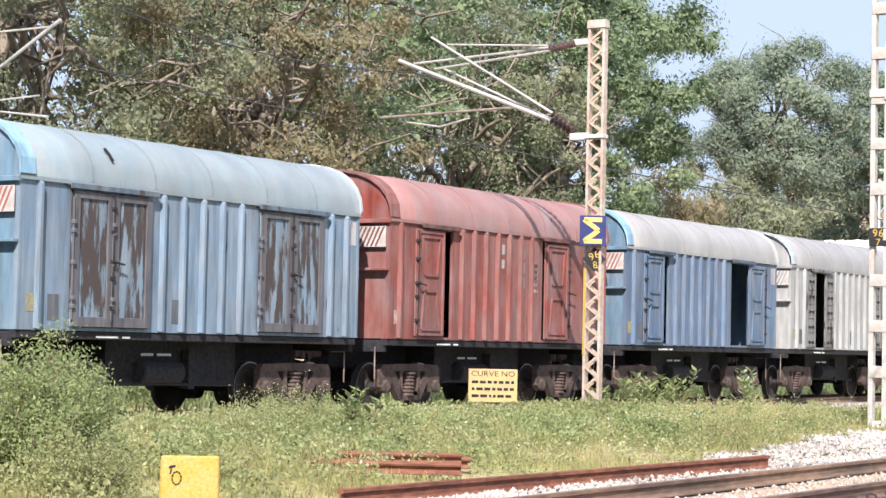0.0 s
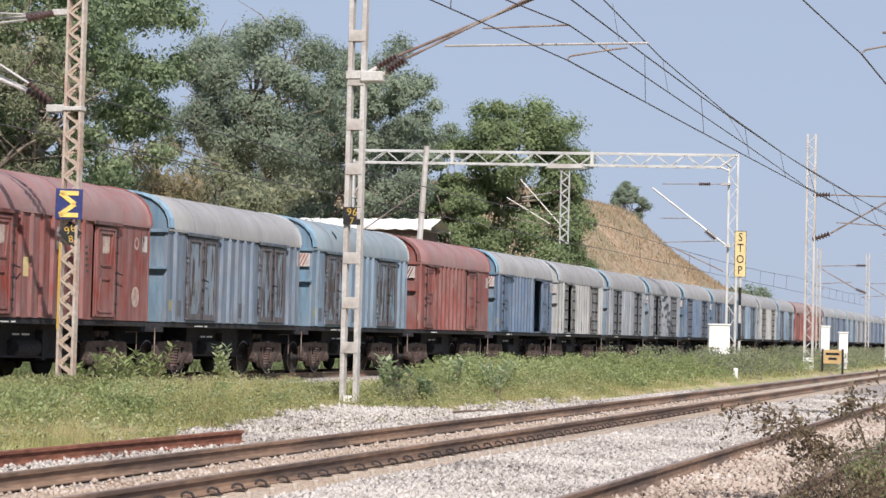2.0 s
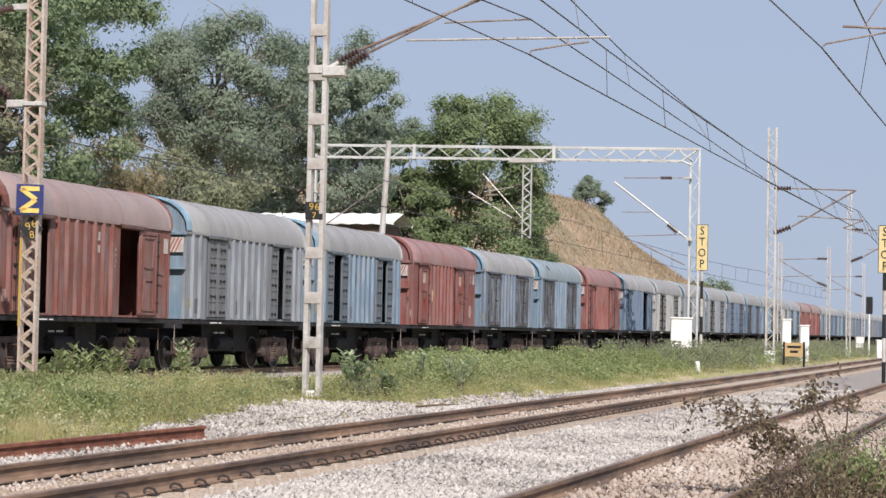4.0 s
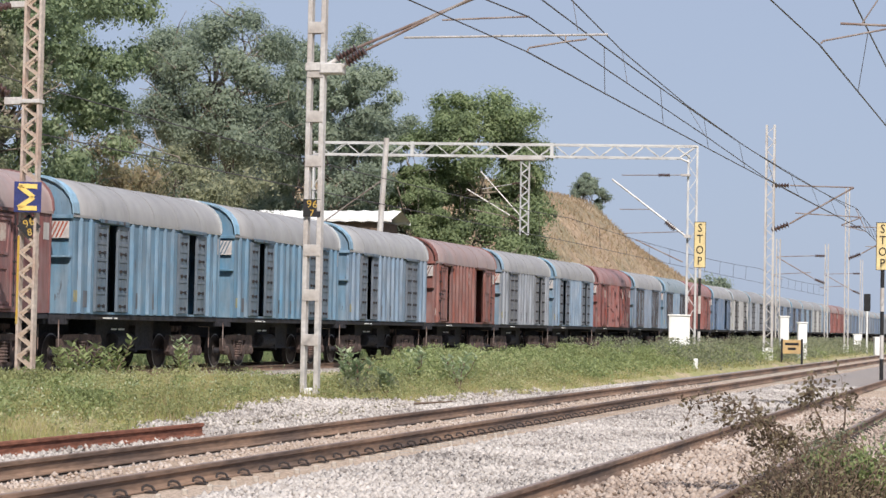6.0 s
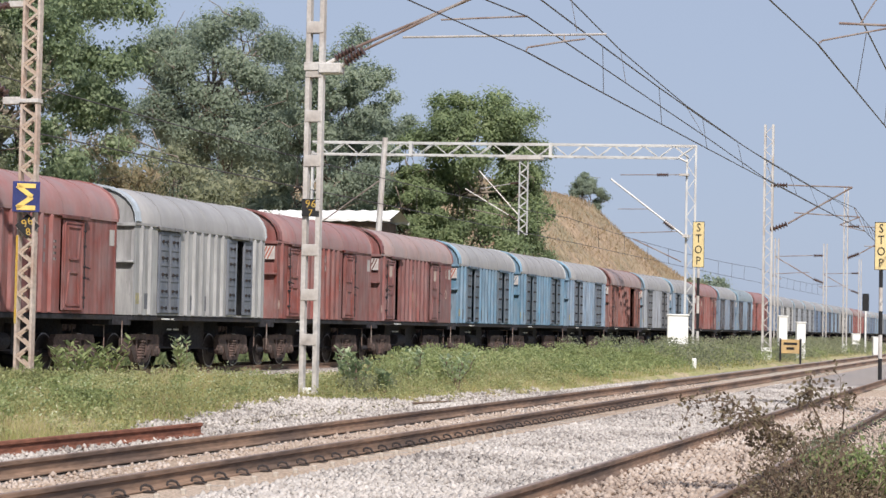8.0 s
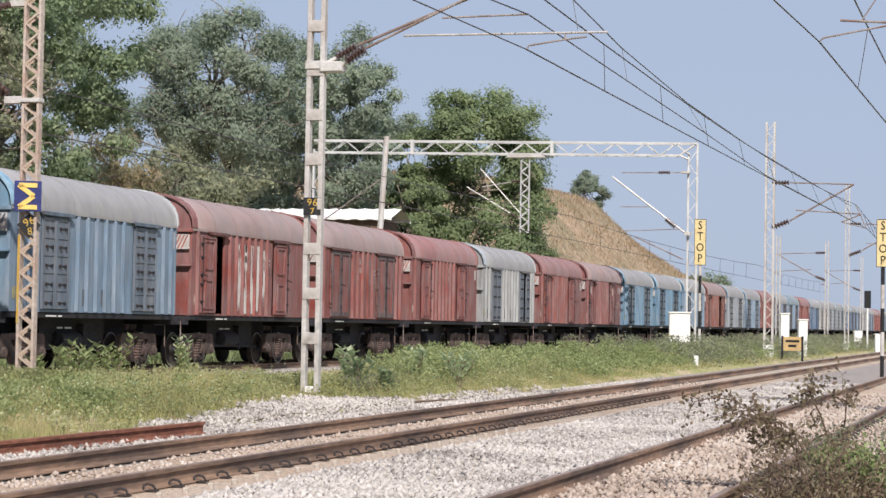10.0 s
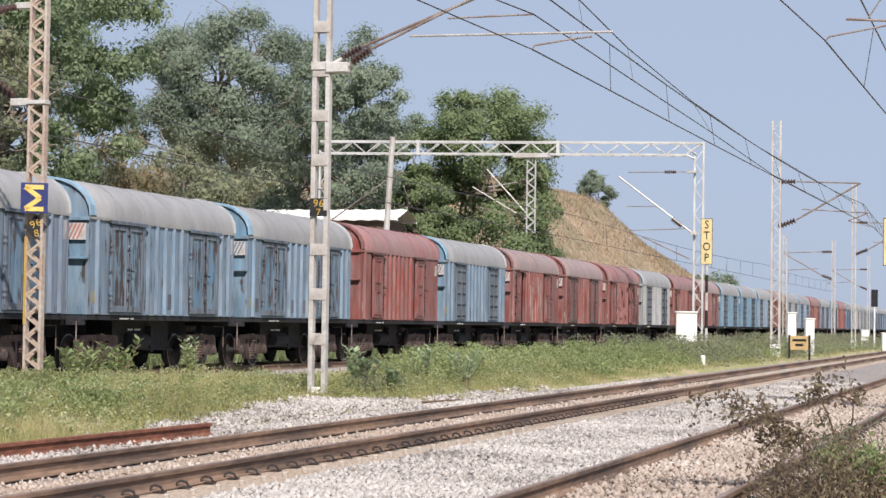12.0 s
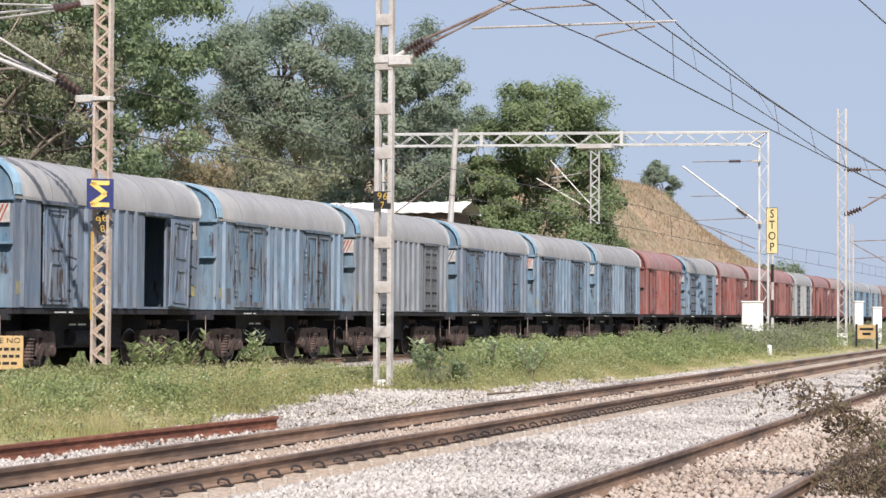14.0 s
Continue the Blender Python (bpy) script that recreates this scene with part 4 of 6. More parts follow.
    for y0, y1, z0, z1, tint in {0: ((-5.27, -4.92, 1.85, 2.4, TAN), (-4.8, -4.5, 1.85, 2.4, TAN), (-4.8, -4.5, 1.5, 1.8, TAN), (-4.3, -4.05, 1.42, 1.75, BLACK)), 7: ((-6.0, -5.75, 2.2, 2.6, PALE_YELLOW),)}.get(i, ()):
        part("painted_patch", box(1.602, 1.606, y0, y1, z0, z1), tint, body, "worn painted patch")
    if i in (0, 7):
        ring = bmesh.new()
        for z, r in ((3.13, 0.16), (2.38, 0.17)) if i == 0 else ((1.90, 0.24), (3.13, 0.15)):
            a = np.linspace(0, math.tau, 20, endpoint=False)
            inner_r = r * (0.6 if i == 0 or z > 2 else 0.0)
            o = [ring.verts.new((1.604, -0.72 + r * 0.8 * math.cos(t), z + r * math.sin(t))) for t in a]
            if inner_r:
                n_ = [ring.verts.new((1.604, -0.72 + inner_r * 0.8 * math.cos(t), z + inner_r * math.sin(t))) for t in a]
                for q in range(20):
                    ring.faces.new((o[q], o[(q + 1) % 20], n_[(q + 1) % 20], n_[q]))
            else:
                ring.faces.new(o)
        part("painted_ring", ring, TAG, body, "faded white painted ring")
    return wagon


WAGONS = [(i, make_wagon(i)) for i in range(-14, 44)]

# ---- overhead line: masts, cantilevers, wires ----


def lattice_mast(x, y, z0, height, label, width=0.31, steel=None, brace=None, group="overhead line masts", seed=0):
    """Two channels with zigzag bars on both faces."""
    steel, brace = steel or PINKISH, brace or BRACE
    mast = thing("overhead_line_mast", pose(x, y, z0), label, "mast", group)
    w = width / 2
    for s in (-1, 1):
        bm = bmesh.new()
        add_box(bm, s * w - 0.025, s * w + 0.025, -0.075, 0.075, -0.3 if z0 < 1 else 0, height, 0.004)
        part("channel", bm, steel, mast)
    n = int(height / (width * 0.62))
    step = height / n
    bars = []
    for a in (w - 0.02, 0.02 - w):
        bm = bmesh.new()
        add_strip(bm, (a, 0, 0), (-a, 0, step), 0.045, 0.012, (0, 1, 0))
        bars.append(mesh_of(bm, "lacing_bar", brace))
    for yy in (-0.07, 0.07):
        for k in range(n):
            piece("lacing_bar", bars[k % 2], mast, pose(0, yy, k * step))
    part("cap", box(-w - 0.04, w + 0.04, -0.10, 0.10, height - 0.16, height, 0.01), steel, mast)
    return mast


def batten_mast(x, y, z0, height, label, width=0.27):
    """Two channels joined by flat plates, with open gaps between the plates."""
    mast = thing("overhead_line_mast", pose(x, y, z0), label, "mast", "overhead line masts")
    w = width / 2
    for s in (-1, 1):
        bm = bmesh.new()
        add_box(bm, s * w - 0.045, s * w + 0.045, -0.08, 0.08, -0.3, height, 0.006)
        part("channel", bm, GALV, mast)
    me = mesh_of(box(-w - 0.03, w + 0.03, -0.095, -0.08, -0.11, 0.11, 0.004), "batten", GALV)
    z = 1.1
    while z < height:
        piece("batten", me, mast, pose(0, 0, z))
        piece("batten", me, mast, pose(0, 0.176, z))
        z += 0.86
    part("painted_foot", box(-w + 0.046, w - 0.056, -0.085, 0.08, -0.3, 0.18, 0.01), WHITE, mast, "white painted concrete foot")
    return mast


def insulator(a, b, parent, r=0.075, sheds=6):
    a, b = Vector(a), Vector(b)
    ln = (b - a).length
    prof = []
    for k in range(sheds):
        z = ln * (k + 0.1) / sheds
        prof += [(z, r * 0.45), (z + ln * 0.3 / sheds, r), (z + ln * 0.42 / sheds, r), (z + ln * 0.6 / sheds, r * 0.45)]
    bm = add_disc(bmesh.new(), prof, (0, 0, 0), "z", 10)
    q = (b - a).to_track_quat("Z", "Y").to_matrix().to_4x4()
    bmesh.ops.transform(bm, matrix=Matrix.Translation(a) @ q, verts=bm.verts)
    return part("insulator", bm, INSULATOR, parent, "ribbed brown porcelain insulator")


def tube(a, b, r, parent, material=None, name="tube"):
    return part(name, bar(a, b, r, 8), material or TUBE, parent)


def wire_run(name, pts, r, label, group="overhead wires"):
    bm = bmesh.new()
    rings = [[bm.verts.new((p[0] + r * math.cos(k * math.tau / 5), p[1], p[2] + r * math.sin(k * math.tau / 5))) for k in range(5)] for p in pts]
    for a, b in zip(rings, rings[1:]):
        for k in range(5):
            bm.faces.new((a[k], a[(k + 1) % 5], b[(k + 1) % 5], b[k]))
    return tagged(part(name, bm, WIRE), label, "wire", group)


# lattice mast beside the freight line, with its cantilever over that line
M1 = lattice_mast(-18.0, 34.5, 0.1, 7.62, "weathered lattice steel mast with a blue sign board")
c = thing("cantilever", pose(-18.0, 34.5, 0), "weathered bracket arms reaching over the freight line", "cantilever", "cantilevers")
part("bracket", box(-0.5, -0.18, -0.06, 0.06, 7.26, 7.38, 0.01), GALV, c)
part("bracket", box(-0.55, -0.18, -0.08, 0.08, 5.42, 5.56, 0.01), GALV, c)
part("clamp", box(-0.2, 0.2, -0.11, 0.11, 5.44, 5.52, 0.01), GALV, c)
insulator((-0.45, 0.06, 7.33), (-1.15, 0.1, 7.28), c)
insulator((-0.45, -0.06, 7.30), (-1.0, -0.1, 7.18), c)
insulator((-0.5, 0.04, 5.55), (-1.05, 0.06, 5.86), c)
insulator((-0.45, -0.05, 5.62), (-0.95, -0.08, 5.98), c)
tube((-1.0, 0.06, 5.83), (-4.55, 0.0, 7.20), 0.042, c)
tube((-1.0, 0.12, 5.85), (-3.6, 0.12, 7.02), 0.022, c)
tube((-0.9, -0.08, 5.95), (-3.75, -0.05, 7.62), 0.026, c)
tube((-1.1, 0.1, 7.28), (-4.2, 0.02, 7.12), 0.024, c)
tube((-1.0, -0.1, 7.18), (-3.7, 0.0, 6.98), 0.024, c)
tube((-1.1, 0.0, 7.30), (-3.4, 0.0, 7.46), 0.02, c)
tube((-1.9, 0.0, 6.12), (-5.0, 0.0, 6.05), 0.026, c, TUBE_OLD)
tube((-2.9, 0.0, 6.36), (-4.1, 0.0, 6.22), 0.02, c, TUBE_OLD)
tube((-4.6, 0.1, 5.98), (-3.6, 0.1, 5.82), 0.02, c)
tube((-3.6, 0.1, 5.82), (-2.9, 0.1, 5.97), 0.02, c)

LETTER = mat("letter_yellow", (0.78, 0.55, 0.16), 0.6, vary=0.06)
sign = thing("mast_sign", pose(-17.92, 34.42, 0), "navy board with a yellow zigzag letter on the mast", "sign")
face = Matrix.Translation((0.0, -0.15, 0)) @ Matrix.Rotation(radians(28), 4, "Z")
board = part("board", box(-0.25, 0.25, -0.02, 0.0, 3.38, 3.95, 0.005), NAVY, sign)
board.matrix_basis = face
part("bracket", box(-0.05, 0.05, -0.155, 0.03, 3.62, 3.7), GALV, sign)
glyph = bmesh.new()
pts = [(0.17, 3.87), (-0.17, 3.87), (0.11, 3.665), (-0.17, 3.46), (0.17, 3.46)]
for p, q in zip(pts, pts[1:]):
    add_strip(glyph, (p[0], -0.03, p[1]), (q[0], -0.03, q[1]), 0.085, 0.01, (0, 1, 0))
g = part("letter", glyph, LETTER, sign, "yellow zigzag letter")
g.matrix_basis = face
plate = thing("mast_number_plate", pose(-17.95, 34.40, 3.13), "small black diamond plate with yellow figures", "sign")
bm = box(-0.16, 0.16, -0.015, 0.0, -0.16, 0.16)
bmesh.ops.rotate(bm, verts=bm.verts, matrix=Matrix.Rotation(radians(45), 3, "Y"))
p = part("board", bm, BLACK, plate)
p.matrix_basis = Matrix.Rotation(radians(28), 4, "Z")
up = Matrix.Rotation(radians(28), 4, "Z") @ Matrix.Rotation(radians(90), 4, "X")
for dx, ch in ((-0.055, "9"), (0.055, "6")):
    lettering("figure", ch, 0.15, up @ pose(0, 0.06, 0.02, 0, 0, 25) @ pose(dx, 0, 0), YELLOW, plate)
lettering("figure", "8", 0.14, up @ pose(0.02, -0.12, 0.02, 0, 0, 10), YELLOW, plate)
part("painted_band", box(-0.183, -0.14, -0.085, -0.0755, 1.2, 2.85), YELLOW, M1, "yellow painted strip")

# white mast between the freight line and the middle track
M2 = batten_mast(-13.2, 36.9, 0.0, 12.5, "white-grey batten mast beside the middle track")
plate = thing("mast_number_plate", pose(-13.2, 36.80, 3.63), "black plate with yellow figures on the mast", "sign")
turn = Matrix.Rotation(radians(12), 4, "Z")
p = part("board", box(-0.17, 0.17, -0.015, 0.0, -0.17, 0.17), BLACK, plate)
p.matrix_basis = turn
up = turn @ Matrix.Rotation(radians(90), 4, "X")
for dx, ch in ((-0.055, "9"), (0.055, "6")):
    lettering("figure", ch, 0.15, up @ pose(dx, 0.07, 0.02), YELLOW, plate)
lettering("figure", "7", 0.13, up @ pose(0.0, -0.10, 0.02), YELLOW, plate)
c = thing("cantilever", pose(-13.2, 36.9, 0), "brown bracket tubes reaching over the middle track", "cantilever", "cantilevers")
part("bracket", box(0.1, 0.55, -0.14, 0.14, 6.22, 6.42, 0.02), GALV, c)
part("clamp", box(-0.2, 0.2, -0.12, 0.12, 6.28, 6.44, 0.01), GALV, c)
insulator((0.38, 0.05, 6.52), (0.78, 0.1, 6.74), c, 0.10)
insulator((0.62, -0.05, 6.42), (1.02, -0.1, 6.66), c, 0.10)
tube((0.45, -0.02, 6.3), (0.62, -0.05, 6.42), 0.04, c, GALV)
tube((0.2, 0.0, 6.4), (0.4, 0.05, 6.52), 0.04, c, GALV)
tube((0.78, 0.1, 6.74), (4.1, 0.0, 8.0), 0.03, c, TUBE_OLD)
tube((1.02, -0.1, 6.66), (3.7, -0.05, 7.9), 0.026, c, TUBE_OLD)
tube((1.75, 0.0, 6.90), (5.7, 0.0, 6.88), 0.022, c, TUBE)
tube((2.5, 0.0, 7.22), (4.19, 0.0, 7.25), 0.018, c, TUBE_OLD)
tube((4.20, 0.0, 6.66), (4.9, 0.0, 6.76), 0.018, c, TUBE_OLD)
tube((4.9, 0.0, 6.76), (5.3, 0.0, 6.80), 0.018, c, TUBE_OLD)
tube((4.165, 0.0, 6.584), (4.20, 0.0, 6.66), 0.016, c, TUBE_OLD)
tube((4.9, 0.0, 6.76), (4.9, 0.0, 6.89), 0.016, c, TUBE_OLD)

# mast on the far side of the freight line
M3 = lattice_mast(-26.6, 24.2, 0.0, 7.8, "lattice mast behind the freight line")
c = thing("cantilever", pose(-26.6, 24.2, 0), "pale tubes reaching over the freight line", "cantilever", "cantilevers")
tube((0.25, 0, 4.3), (4.3, 0, 6.5), 0.03, c)
tube((0.2, 0, 6.35), (4.15, 0, 6.4), 0.018, c)
tube((0.3, 0, 5.15), (3.9, 0, 5.3), 0.016, c)
tube((1.6, 0, 5.25), (4.1, 0, 4.95), 0.018, c)
insulator((0.2, 0, 4.28), (0.7, 0, 4.55), c)

# portal over the freight line
P_Y = 100.0
portal = thing("line_portal", pose(-16.0, P_Y, 0, 0, 0, 10.3) @ pose(16.0, 0, 0), "white lattice portal frame spanning the freight line", "portal")
for x0, x1 in ((-16.15, -15.72), (-34.9, -34.5)):
    leg = part("leg", add_box(box(x0 - 0.05, x0 + 0.05, -0.2, 0.2, -0.1, 10.1), x1 - 0.05, x1 + 0.05, -0.2, 0.2, -0.1, 10.6 if x0 > -20 else 10.1), BRIGHT, portal)
    for k in range(16):
        a, b = (x0, x1) if k % 2 else (x1, x0)
        part("lacing_bar", add_strip(bmesh.new(), (a, -0.2, k * 0.64), (b, -0.2, (k + 1) * 0.64), 0.035, 0.02, (0, 1, 0)), BRIGHT, leg)
for z in (9.95, 10.55):
    for yy in (-0.25, 0.25):
        part("chord", box(-34.9, -15.8 if z > 10.5 else -16.6, yy - 0.045, yy + 0.045, z - 0.045, z + 0.045), BRIGHT, portal)
brace = bmesh.new()
add_strip(brace, (0, 0, 0), (0.75, 0, 0.6), 0.04, 0.04, (0, 1, 0))
back = bmesh.new()
add_strip(back, (0, 0, 0.6), (0.75, 0, 0), 0.04, 0.04, (0, 1, 0))
b1, b2 = mesh_of(brace, "brace", BRIGHT), mesh_of(back, "brace", BRIGHT)
for k in range(25):
    for yy in (-0.25, 0.25):
        piece("brace", b1 if k % 2 else b2, portal, pose(-34.8 + k * 0.75, yy, 9.95))
tube((-16.6, -0.25, 9.95), (-15.75, -0.2, 10.55), 0.05, portal, BRIGHT, "corner_brace")
tube((-16.6, -0.25, 9.95), (-16.15, -0.2, 9.75), 0.05, portal, BRIGHT, "corner_brace")
for x0 in (-30.0, -23.0):
    part("joint_plate", box(x0, x0 + 0.16, -0.31, 0.31, 9.88, 10.62), BRIGHT, portal)

drop = lattice_mast(-24.0, P_Y - 1.9, 6.0, 3.9, "short lattice mast hanging from the portal", 0.42, BRIGHT, BRIGHT, "hanging masts")
part("hanger_plate", box(-0.9, 0.9, -0.2, 0.5, 3.75, 3.95), GALV, drop)
c = thing("cantilever", pose(-24.0, P_Y - 1.9, 0), "thin tubes beside the hanging mast", "cantilever", "cantilevers")
tube((-0.25, 0, 6.7), (-3.0, 0, 8.3), 0.03, c)
tube((-0.25, 0, 7.0), (-2.3, 0, 9.2), 0.03, c)
tube((-0.3, 0, 8.6), (-2.2, 0, 8.3), 0.025, c)
tube((-0.8, 0, 6.9), (-2.8, 0, 7.3), 0.02, c, TUBE_OLD)
insulator((-0.3, 0, 6.75), (-0.75, 0, 7.0), c)
insulator((-0.25, 0, 8.6), (-0.7, 0, 8.55), c)
# cantilever on the near leg, reaching over the line beyond
c = thing("cantilever", pose(-16.1, P_Y - 0.4, 0), "white strut and tubes on the portal leg", "cantilever", "cantilevers")
part("bracket", box(-0.15, 0.15, -0.1, 0.25, 6.0, 6.15), GALV, c)
part("bracket", box(-0.35, 0.1, -0.1, 0.25, 9.05, 9.15), GALV, c)
tube((-0.1, 0, 6.1), (-3.8, 0, 8.9), 0.05, c, BRIGHT)
tube((-0.3, 0, 9.1), (-3.3, 0, 9.1), 0.022, c, TUBE_OLD)
insulator((-0.6, 0, 6.4), (-1.1, 0, 6.8), c, 0.14)
insulator((-0.9, 0, 9.1), (-1.5, 0, 9.1), c, 0.1)
tube((-1.9, 0, 7.4), (-3.4, 0, 7.4), 0.02, c, TUBE_OLD)
tube((-0.2, 0, 6.3), (-3.2, 0, 6.2), 0.02, c, TUBE_OLD)
tube((-0.2, 0, 4.8), (-2.6, 0, 5.9), 0.03, c, TUBE_OLD)

pole = thing("leaning_pole", pose(-29.3, 91.0, 0), "pale leaning pole behind the freight line", "pole")
part("shaft", bar((-0.25, 0, 0), (0.3, 0, 10.2), 0.17, 8, 0.13), GALV, pole)
part("stay", bar((0.1, 0, 8.2), (-2.8, 0, 6.2), 0.03), TUBE_OLD, pole)


PLAIN_BARS = []
for a in (0.2, -0.2):
    bm = bmesh.new()
    add_strip(bm, (a, 0, 0), (-a, 0, 0.4), 0.035, 0.02, (0, 1, 0))
    PLAIN_BARS.append(mesh_of(bm, "lacing_bar", GALV))


def plain_mast(x, y, height, label, striped=False):
    m = thing("overhead_line_mast", pose(x, y, -0.1), label, "mast", "overhead line masts")
    w, thick = (0.2, 0.05) if y < 140 else (0.13, 0.035)
    for s in (-1, 1):
        part("channel", box(s * w - thick, s * w + thick, -0.12, 0.12, 0, height, 0.005), GALV, m)
    for k in range(int(height / 0.4)):
        piece("lacing_bar", PLAIN_BARS[k % 2], m, pose(0, -0.12, k * 0.4) @ Matrix.Diagonal((w / 0.2, 1, 1, 1)))
    part("painted_foot", box(-w - 0.055, w + 0.055, -0.13, 0.13, 0, 0.75), WHITE, m, "white painted foot")
    return m


def arm(x, y, z, side, label, hold=None):
    c = thing("cantilever", pose(x, y, 0), label, "cantilever", "cantilevers")
    insulator((side * 0.1, 0, z), (side * 1.0, 0, z + 0.35), c, 0.16)
    insulator((side * 0.1, 0, z + 2.3), (side * 1.0, 0, z + 2.3), c, 0.14)
    tube((side * 1.0, 0, z + 0.35), (side * 4.2, 0, z + 2.2), 0.045, c, TUBE_OLD)
    tube((side * 1.0, 0, z + 2.3), (side * 4.2, 0, z + 2.2), 0.035, c, TUBE_OLD)
    tube((side * 1.3, 0, z + 0.9), (side * 4.6, 0, z + 0.7), 0.03, c, TUBE_OLD)
    tube((side * 3.6, 0, z + 0.3), (side * 4.6, 0, z + 0.7), 0.03, c, TUBE_OLD)
    if hold:
        tube((hold[0] - x, 0, hold[1]), (hold[2] - x, 0, hold[3]), 0.02, c, TUBE_OLD, "steady_arm")
        tube((hold[0] - x, 0, hold[1]), (side * 3.6, 0, z + 0.3), 0.02, c, TUBE_OLD, "steady_arm")
    return c


plain_mast(-12.6, 104.0, 12.1, "tall white lattice mast with a painted foot")
arm(-12.6, 104.0, 6.6, 1, "bracket arms over the middle track", (-7.75, 6.58, -8.3, 7.75))
plain_mast(-12.54, 150.0, 12.2, "distant white mast beside the middle track")
arm(-12.54, 150.0, 6.9, 1, "bracket arms over the middle track", (-8.85, 6.6, -8.79, 7.68))
plain_mast(-16.04, 172.0, 9.0, "thin white mast beside the freight line")
arm(-16.04, 172.0, 5.6, -1, "bracket arms over the freight line")
plain_mast(-17.5, 150.0, 8.4, "distant thin mast beside the freight line")
plain_mast(-12.6, 245.0, 12.0, "white lattice mast far off")
arm(-12.6, 245.0, 7.0, 1, "bracket arms on a far white mast")
plain_mast(-18.0, 235.0, 10.0, "thin pale mast far off")
arm(-18.0, 235.0, 6.0, -1, "bracket arms on a far white mast")
plain_mast(-12.6, 320.0, 12.0, "white lattice mast far off")
arm(-12.6, 320.0, 7.0, 1, "bracket arms on a far white mast")
plain_mast(0.9, 172.0, 12.5, "distant mast on the near side")
arm(0.9, 172.0, 7.2, -1, "bracket arms over the near track", (-3.21, 6.35, -3.33, 7.95))
plain_mast(0.9, 35.4, 12.5, "mast on the near side of the tracks")
c = thing("cantilever", pose(0.9, 35.4, 0), "brown bracket tubes reaching over the near track", "cantilever", "cantilevers")
insulator((-0.22, 0, 5.9), (-0.8, 0, 6.2), c, 0.1)
tube((-0.22, 0, 5.9), (-0.1, 0, 5.85), 0.03, c, GALV)
tube((-0.8, 0, 6.2), (-4.1, 0, 7.75), 0.034, c, TUBE_OLD)
tube((-1.6, 0, 6.60), (-4.02, 0, 6.765), 0.022, c, TUBE_OLD)
tube((-4.36, 0, 6.42), (-4.30, 0, 6.47), 0.016, c, TUBE_OLD)
tube((-4.30, 0, 6.47), (-3.2, 0, 6.66), 0.016, c, TUBE_OLD)
tube((-3.2, 0, 6.66), (-3.2, 0, 6.71), 0.016, c, TUBE_OLD)
tube((-3.66, 0, 6.75), (-3.3, 0, 7.3), 0.012, c, TUBE_OLD)


def span(x0, y0, x1, y1, z, sag, n=10):
    return [(x0 + (x1 - x0) * k / n, y0 + (y1 - y0) * k / n, z - sag * 4 * (k / n) * (1 - k / n)) for k in range(n + 1)]


def line_over(track, stations, low, high, sag, tint):
    """Contact wire and catenary of one track, from mast to mast, with droppers; a station is y and the two wires' offsets."""
    for (y0, c0, d0), (y1, c1, d1) in zip(stations, stations[1:]):
        thick = 0.0125 if y0 < 30 else 0.016
        lower = span(track + c0, y0, track + c1, y1, low, 0.03)
        upper = span(track + d0, y0, track + d1, y1, high, sag)
        w = wire_run("contact_wire", lower, thick, f"grooved copper contact wire over the {tint} track")
        wire_run("catenary_wire", upper, thick, f"sagging stranded wire over the {tint} track")
        for k in range(1, 10):
            part("dropper", bar(lower[k], upper[k], 0.008 if y0 < 60 else 0.012, 4), WIRE, w)


line_over(TRACK_MID, [(-25, -4.4, -4.2), (36.9, -0.285, -0.27), (104, 1.0, 0.5), (150, -0.1, 0), (245, 0.2, 0), (320, 0, 0)], 6.584, 7.75, 0.4, "middle")
line_over(TRACK_NEAR, [(-25, -3.0, -1.5), (35.4, -0.06, 0.22), (104, 1.1, 0.5), (172, 0.2, 0), (245, 0, 0)], 6.40, 7.75, 0.3, "near")
line_over(TRACK_FAR, [(24.2, 0.2, 0.1), (34.5, -0.2, -0.1), (99.6, 0.2, 0.1), (176, -0.2, -0.1), (235, 0, 0)], 5.75, 6.95, 0.3, "freight")
# the overlapping line that runs down to join the middle track's wires
joining = wire_run("contact_wire", [(-17.6, -25, 7.24), (-9.015, 36.9, 7.243), (-8.93, 46.3, 7.12), (-8.75, 57, 6.93), (-8.62, 70, 6.70), (-7.9, 104, 6.66)], 0.014, "grooved copper contact wire joining from the overlap")
wire_run("catenary_wire", [(-12.0, -25, 8.3), (-8.62, 36.9, 7.96), (-9.09, 46.4, 7.9), (-9.33, 57.3, 7.83), (-9.25, 70, 7.74), (-8.55, 104, 7.72)], 0.014, "stranded wire joining from the overlap")
for p, q in (((-8.93, 46.3, 7.12), (-9.09, 46.4, 7.9)), ((-8.75, 57, 6.93), (-9.33, 57.3, 7.83))):
    part("dropper", bar(p, q, 0.008, 4), WIRE, joining)
part("jumper", bar((-8.0, 36.6, 6.9), (-8.15, 36.7, 7.6), 0.008, 4), WIRE, joining)

